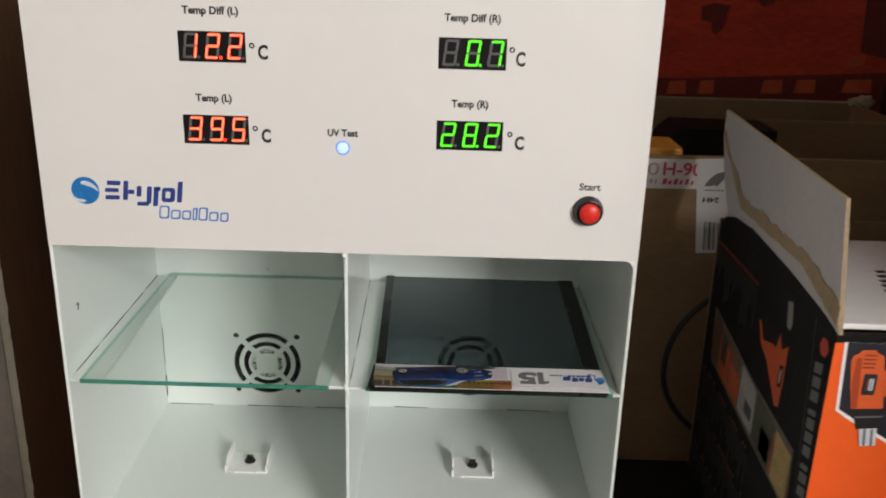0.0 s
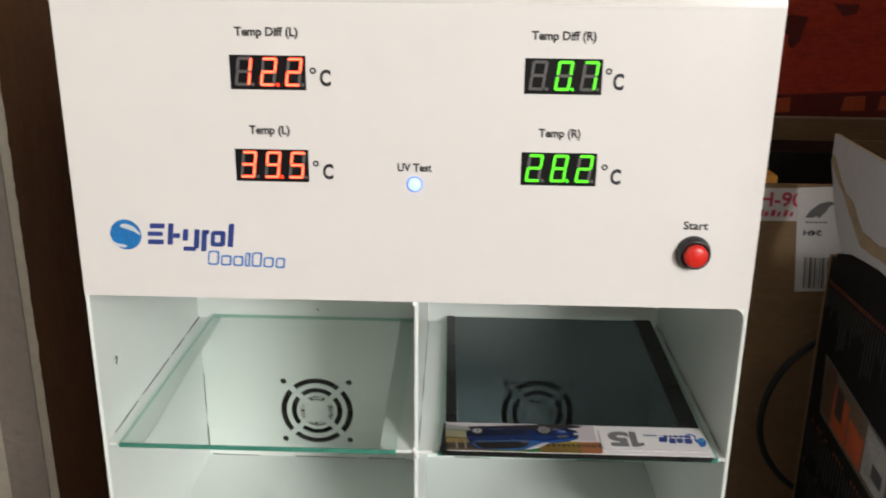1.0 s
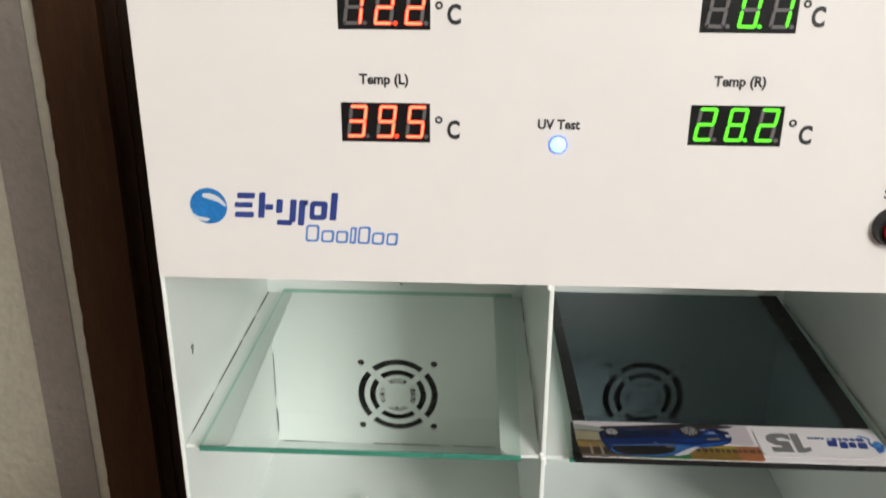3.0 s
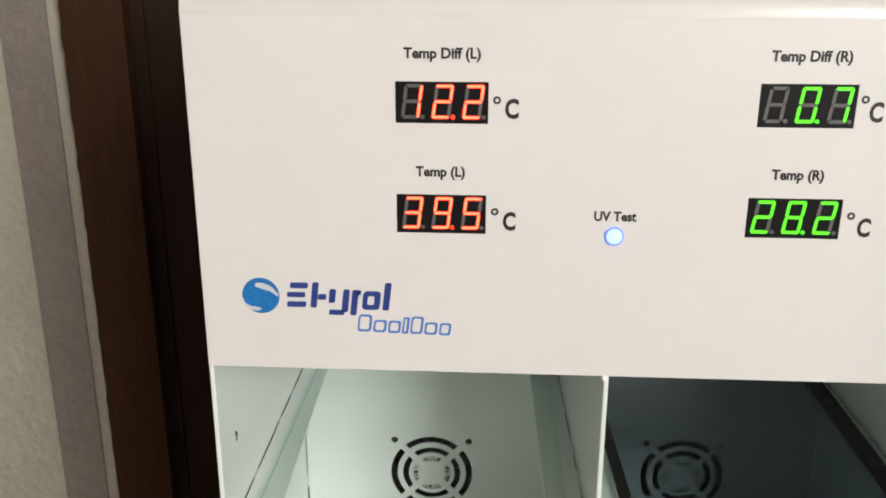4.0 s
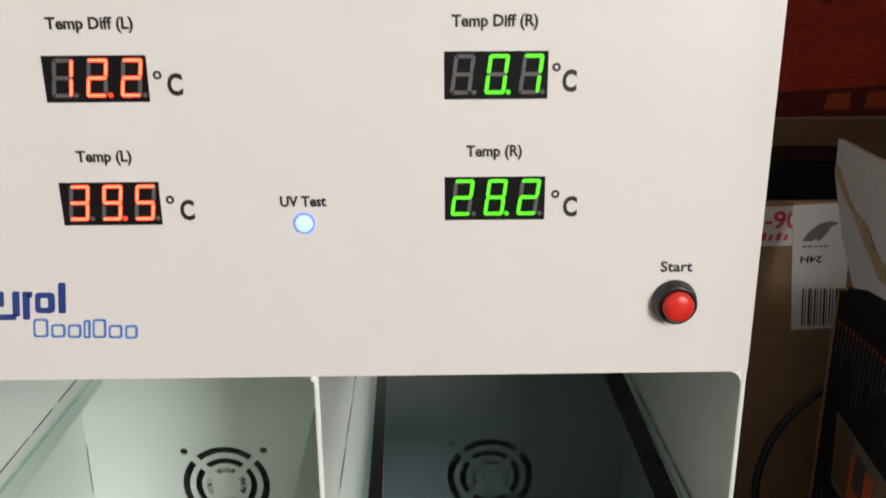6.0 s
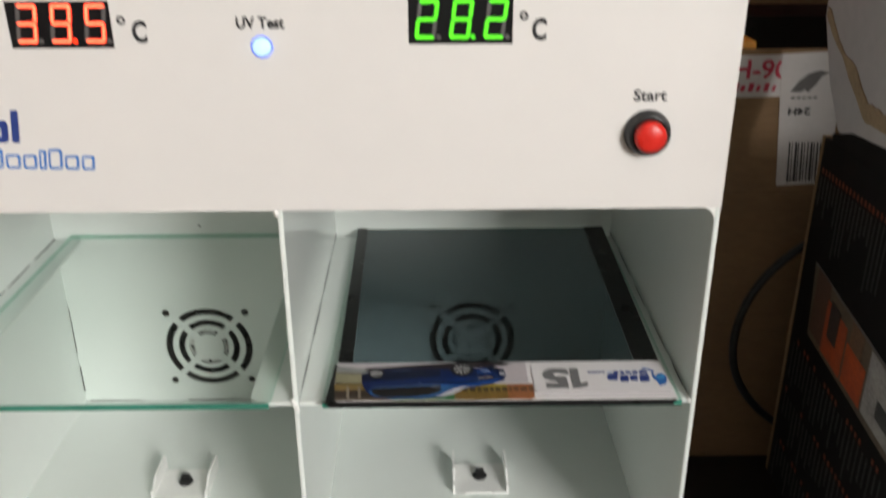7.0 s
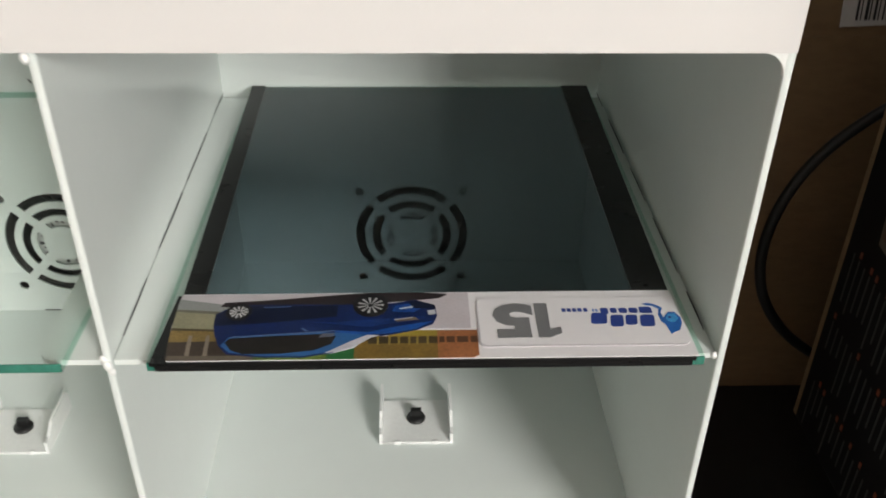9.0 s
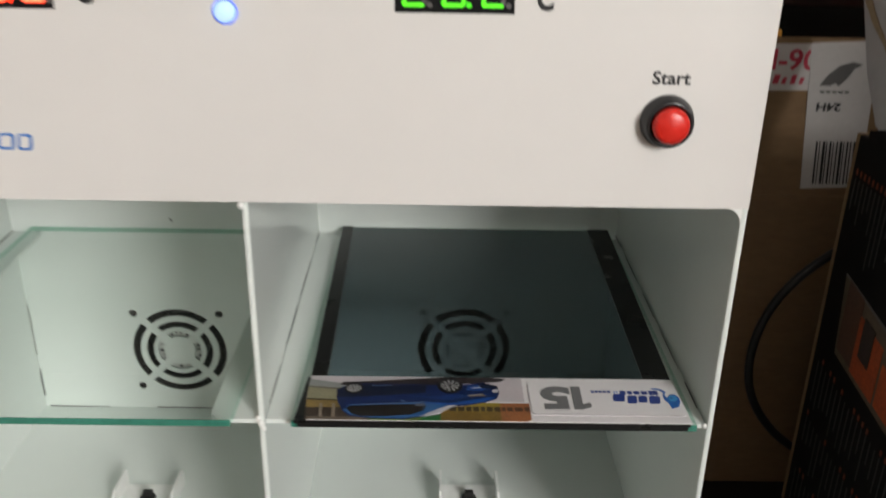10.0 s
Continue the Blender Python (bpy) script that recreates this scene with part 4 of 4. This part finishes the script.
# Hidden black slabs added to carry the carton at its height.
base_support = thing("carton_support", (0.36, -0.02, TOP), "plain matt black support added under the power-tool carton", "case")
part("lid", slab(0.276, 0.446, -0.100, 0.068, 0.0545, BASE, 0.002), CASE_BLACK, base_support)
part("lower_slab", slab(0.278, 0.444, -0.098, 0.066, TOP, 0.0540, 0.002), CASE_BLACK, base_support)
tool_box = cardboard_box("tool_carton", BX, 0.450, BY0, BY1, BASE, BZ, 0.003, BOX_BLACK, "open black and orange power-tool carton", "carton", CARDBOARD)
part("front_print", prism(rect(BX + 0.0005, 0.4495, BASE + 0.002, BZ - 0.0045), front(BY0), 0, 0.0003), BOX_ORANGE, tool_box, "bright orange printed front")
part("dark_rim", prism(rect(BX + 0.0005, 0.4495, BZ - 0.0040, BZ - 0.0004), front(BY0), 0.0003, 0.0006), BOX_BLACK, tool_box)
picture = part("picture_panel", prism([(BX + 0.0048, BZ - 0.0040), (BX + 0.0066, 0.2240), (0.2670, 0.2172), (0.3000, 0.1980), (0.380, 0.1980), (0.380, BZ - 0.0040)], front(BY0), 0.0003, 0.0005), CARD, tool_box, "white-framed picture of an orange heat gun")
part("picture_ground", prism([(BX + 0.0064, BZ - 0.0041), (BX + 0.0082, 0.2250), (0.2680, 0.2186), (0.3000, 0.2000), (0.378, 0.2000), (0.378, BZ - 0.0041)], front(BY0), 0.0005, 0.0006), mat("picture_navy", (0.014, 0.014, 0.022), 0.4, vary=0.2), picture)
GUN = mat("gun_orange", (0.62, 0.10, 0.025), 0.35, vary=0.12, scale=60)
GUN_SHADE = mat("gun_shaded_orange", (0.34, 0.045, 0.012), 0.4, vary=0.12, scale=60)
part("gun_body", prism([(0.2595, 0.2520), (0.2602, 0.2545), (0.2632, 0.2560), (0.2640, 0.2575), (0.2708, 0.2577), (0.2720, 0.2562), (0.2752, 0.2545), (0.2760, 0.2500), (0.2798, 0.2262), (0.2640, 0.2255), (0.2615, 0.2380)], front(BY0), 0.0006, 0.0008), GUN, picture)
part("gun_shade", prism([(0.2620, 0.2535), (0.2645, 0.2535), (0.2668, 0.2260), (0.2642, 0.2258), (0.2618, 0.2380)], front(BY0), 0.0008, 0.0009), GUN_SHADE, picture)
for k in range(4):
    part("gun_vent", prism(rect(0.2655, 0.2715, 0.2480 + k * 0.0022, 0.2488 + k * 0.0022), front(BY0), 0.0009, 0.0010), RUST, picture)
part("gun_badge", prism(round_rect(0.2672, 0.2738, 0.2335, 0.2450, 0.001), front(BY0), 0.0009, 0.0010), INK, picture)
for k in range(3):
    part("gun_badge_bar", prism(rect(0.2690 + 0.0013 * k, 0.2698 + 0.0013 * k, 0.2360, 0.2425), front(BY0), 0.0010, 0.0011), SILVER if k else RUST, picture)
part("gun_collar", prism([(0.2655, 0.2255), (0.2800, 0.2262), (0.2806, 0.2225), (0.2796, 0.2150), (0.2685, 0.2142), (0.2660, 0.2215)], front(BY0), 0.0006, 0.0009), BLACK_PLASTIC, picture)
part("gun_collar_ring", prism([(0.2664, 0.2214), (0.2803, 0.2222), (0.2802, 0.2212), (0.2666, 0.2204)], front(BY0), 0.0009, 0.0010), DEAD, picture)
part("gun_nozzle", prism([(0.2700, 0.2143), (0.2788, 0.2150), (0.2796, 0.2052), (0.2718, 0.2046)], front(BY0), 0.0006, 0.0010), SILVER, picture)
for u in (0.2722, 0.2758):
    part("gun_nozzle_band", prism([(u, 0.2144), (u + 0.0012, 0.2145), (u + 0.0022, 0.2050), (u + 0.0010, 0.2050)], front(BY0), 0.0010, 0.0011), DEAD, picture)
part("gun_grip", prism([(0.2790, 0.2330), (0.3300, 0.2280), (0.3300, 0.2450), (0.2765, 0.2470)], front(BY0), 0.0006, 0.0008), GUN, picture)
top_flap = part("front_flap", slab(BX + 0.002, 0.448, BY0 + 0.006, 0.029, BZ, BZ + 0.003, 0.0008), TOP_LIT, tool_box, "white folded-in front flap")
for i in range(5):
    part("print_bar", prism([(0.3060 - i * 0.0022 + q, -0.0280 - i * 0.0075 - w) for q, w in ((0, 0), (0.0058, -0.0008), (0.0064, 0.0030), (0.0006, 0.0038))], flat(BZ + 0.003), 0, 0.0002), INK, top_flap)

# long side: black print with a photo strip, a tool picture and small print
S = side(BX)
photo = part("photo_strip", prism([(0.0640, 0.2050), (-0.0240, 0.1915), (-0.0900, 0.1860), (-0.0930, 0.1500), (-0.0200, 0.1575), (0.0600, 0.1680)], S, 0, 0.0003), mat("strip_tan", (0.10, 0.075, 0.05), 0.5, vary=0.4, scale=30), tool_box, "photo strip in orange, tan and black")
along = lambda y, k: (y, 0.1545 + 0.00018 * (y + 0.06) * 1000 * 0.7 + k * (0.033 + 0.06 * max(0.0, y + 0.02)))
for y0, y1, k0, k1, col in ((0.059, 0.044, 0.05, 0.95, (0.10, 0.05, 0.03)), (0.044, 0.022, 0.02, 0.75, (0.42, 0.075, 0.02)), (0.040, 0.030, 0.30, 0.80, (0.04, 0.03, 0.025)), (0.020, 0.000, 0.04, 0.60, (0.46, 0.08, 0.02)), (0.018, 0.006, 0.60, 0.95, (0.16, 0.09, 0.05)),
                            (-0.002, -0.030, 0.05, 0.95, (0.36, 0.35, 0.34)), (-0.014, -0.026, 0.25, 0.50, (0.05, 0.05, 0.05)), (-0.032, -0.062, 0.03, 0.95, (0.07, 0.075, 0.04)), (-0.036, -0.050, 0.45, 0.85, (0.16, 0.14, 0.10)), (-0.044, -0.060, 0.10, 0.60, (0.02, 0.02, 0.02)), (-0.056, -0.064, 0.05, 0.80, (0.40, 0.055, 0.015)), (-0.066, -0.089, 0.05, 0.95, (0.44, 0.31, 0.10))):
    part("photo_patch", prism([along(y0, k0), along(y1, k0), along(y1, k1), along(y0, k1)], S, 0.0003, 0.0005 + 0.0002 * (col[0] < 0.1)), mat("photo_ink", tuple(c * 0.8 for c in col), 0.5, vary=0.45, scale=80), photo)
part("strip_line", prism([(0.0640, 0.2050), (-0.0240, 0.1915), (-0.0900, 0.1860), (-0.0900, 0.1868), (-0.0240, 0.1924), (0.0640, 0.2062)], S, 0, 0.0004), DEAD, tool_box)
part("tool_picture", prism([(-0.0160, 0.2310), (-0.0185, 0.2320), (-0.0260, 0.2225), (-0.0400, 0.2265), (-0.0460, 0.2265), (-0.0490, 0.2370), (-0.0540, 0.2290), (-0.0620, 0.2350), (-0.0625, 0.2130), (-0.0610, 0.1970), (-0.0560, 0.1955), (-0.0460, 0.2050), (-0.0360, 0.2140), (-0.0240, 0.2190)], S, 0, 0.0003), mat("tool_orange", (0.50, 0.07, 0.012), 0.45, vary=0.15, scale=50), tool_box, "orange picture of a power tool")
part("tool_badge", prism([(-0.0560, 0.2080), (-0.0605, 0.2090), (-0.0605, 0.2220), (-0.0560, 0.2210)], S, 0.0003, 0.0005), BOX_BLACK, tool_box)
part("tool_badge_bar", prism([(-0.0576, 0.2105), (-0.0590, 0.2108), (-0.0590, 0.2195), (-0.0576, 0.2190)], S, 0.0005, 0.0006), SILVER, tool_box)
part("picture_badge", prism([(-0.0525, 0.2580), (-0.0585, 0.2600), (-0.0620, 0.2490), (-0.0605, 0.2440), (-0.0560, 0.2445), (-0.0545, 0.2500)], S, 0, 0.0003), mat("chrome_print", (0.22, 0.21, 0.21), 0.4, vary=0.3, scale=120), tool_box)
part("fold_line", prism([(-0.0890, 0.2640), (-0.0896, 0.2640), (-0.1006, 0.1640), (-0.1000, 0.1640)], S, 0, 0.0003), FAINT, tool_box)
for i in range(12):
    z0 = 0.2375 - i * 0.0077
    y0 = -0.0965 - (0.2375 - z0) * 0.075
    wide = 0.0058 if i not in (3, 7) else 0.0030
    part("mark_bar", prism([(y0, z0), (y0 - 0.0085, z0 + 0.0022), (y0 - 0.0085, z0 + 0.0022 + wide), (y0, z0 + wide)], S, 0, 0.0003), mat("mark_grey", (0.12, 0.118, 0.115), 0.5, vary=0.2, scale=200), tool_box)
part("mark_patch", prism([(y, z) for y, z in ellipse(-0.1030, 0.2540, 0.0052, 0.0052, 6)], S, 0, 0.0003), mat("mark_red", (0.42, 0.03, 0.012), 0.45, vary=0.1), tool_box)
rng = random.Random(4)
for i in range(22):
    y = 0.074 - i * 0.0038
    part("print_line", prism(rect(y, y + 0.0009, 0.2470 - rng.uniform(0.008, 0.036), 0.2470), S, 0, 0.0003), FAINT, tool_box)
    part("print_dot", prism(rect(y - 0.0003, y + 0.0010, 0.2485, 0.2512), S, 0, 0.0003), RUST, tool_box)
for col in range(3):
    for i in range(24):
        y = 0.072 - i * 0.0044
        z1 = 0.149 + 0.10 * y - col * 0.031
        part("print_line", prism(rect(y, y + 0.0009, max(BASE + 0.002, z1 - rng.uniform(0.010, 0.026)), z1), S, 0, 0.0003), FAINT, tool_box)
        if rng.random() < 0.45:
            part("print_dot", prism(rect(y - 0.0003, y + 0.0012, z1 + 0.001, z1 + 0.0035), S, 0, 0.0003), RUST, tool_box)

# the upright lid flap: white inside, torn off along the hinge
lean = lambda u, v, w: Vector((BX + 0.001 + (v - BZ) * 0.03 - w, u, v))
flap = part("lid_flap", prism([(-0.1125, BZ - 0.001), (-0.0910, 0.3275), (0.108, 0.3355), (0.106, 0.318), (0.088, 0.290), (0.070, BZ + 0.006), (0.040, BZ - 0.001)], lean, -0.0022, 0.0), [FLAP_SHADED, CARDBOARD_TORN], tool_box, "upright white lid flap with a torn brown edge")
for p in flap.data.polygons[2:]:
    p.material_index = 1
rng = random.Random(9)
lower, upper = [], []
for i in range(61):
    y = -0.110 + i * 0.214 / 60
    far, near = max(0.0, y - 0.045), max(0.0, -0.060 - y)
    base = 0.2815 + far * 0.62 - near * 0.28
    thick = (0.0075 if far < 0.001 else max(0.0015, 0.0075 - far * 0.09)) + near * 0.05
    lower.append((y, base + 0.0016 * noise.noise(Vector((y * 70, 2, 7))) + 0.0006 * rng.random()))
    upper.append((y, base + thick + 0.0042 * noise.noise(Vector((y * 55, 0, 3))) + 0.0014 * rng.random()))
part("hinge_fold", prism([(-0.1095, BZ - 0.002), (-0.1085, BZ + 0.0005), (-0.0900, 0.2690), (-0.0400, 0.2735), (0.0210, 0.2765), (0.0550, 0.2740), (0.0720, 0.2690), (0.0720, BZ - 0.002)], lean, 0.0, 0.0008), BOX_BLACK, tool_box, "black printed fold at the hinge")
part("torn_edge", prism(lower + upper[::-1], lean, 0.0, 0.0007), CARDBOARD_TORN, tool_box, "ragged brown torn cardboard")

# cable loop between the boxes
cu = bpy.data.curves.new("cable", "CURVE")
cu.dimensions, cu.bevel_depth, cu.bevel_resolution = "3D", 0.0022, 4
sp = cu.splines.new("NURBS")
loop = [(0.330, 0.108, 0.228), (0.285, 0.106, 0.213), (0.251, 0.105, 0.193), (0.231, 0.104, 0.163), (0.228, 0.104, 0.126), (0.243, 0.105, 0.098), (0.266, 0.106, 0.078), (0.300, 0.110, 0.060), (0.345, 0.112, TOP + 0.004)]
sp.points.add(len(loop) - 1)
for p, c in zip(sp.points, loop):
    p.co = (*c, 1)
sp.use_endpoint_u, sp.order_u = True, 4
tagged(part("cable", curve_mesh(cu, lambda u, v, w: Vector((u, v, w))), CABLE, smooth=True), "black rubber cable in a loop before the carton", "cable")
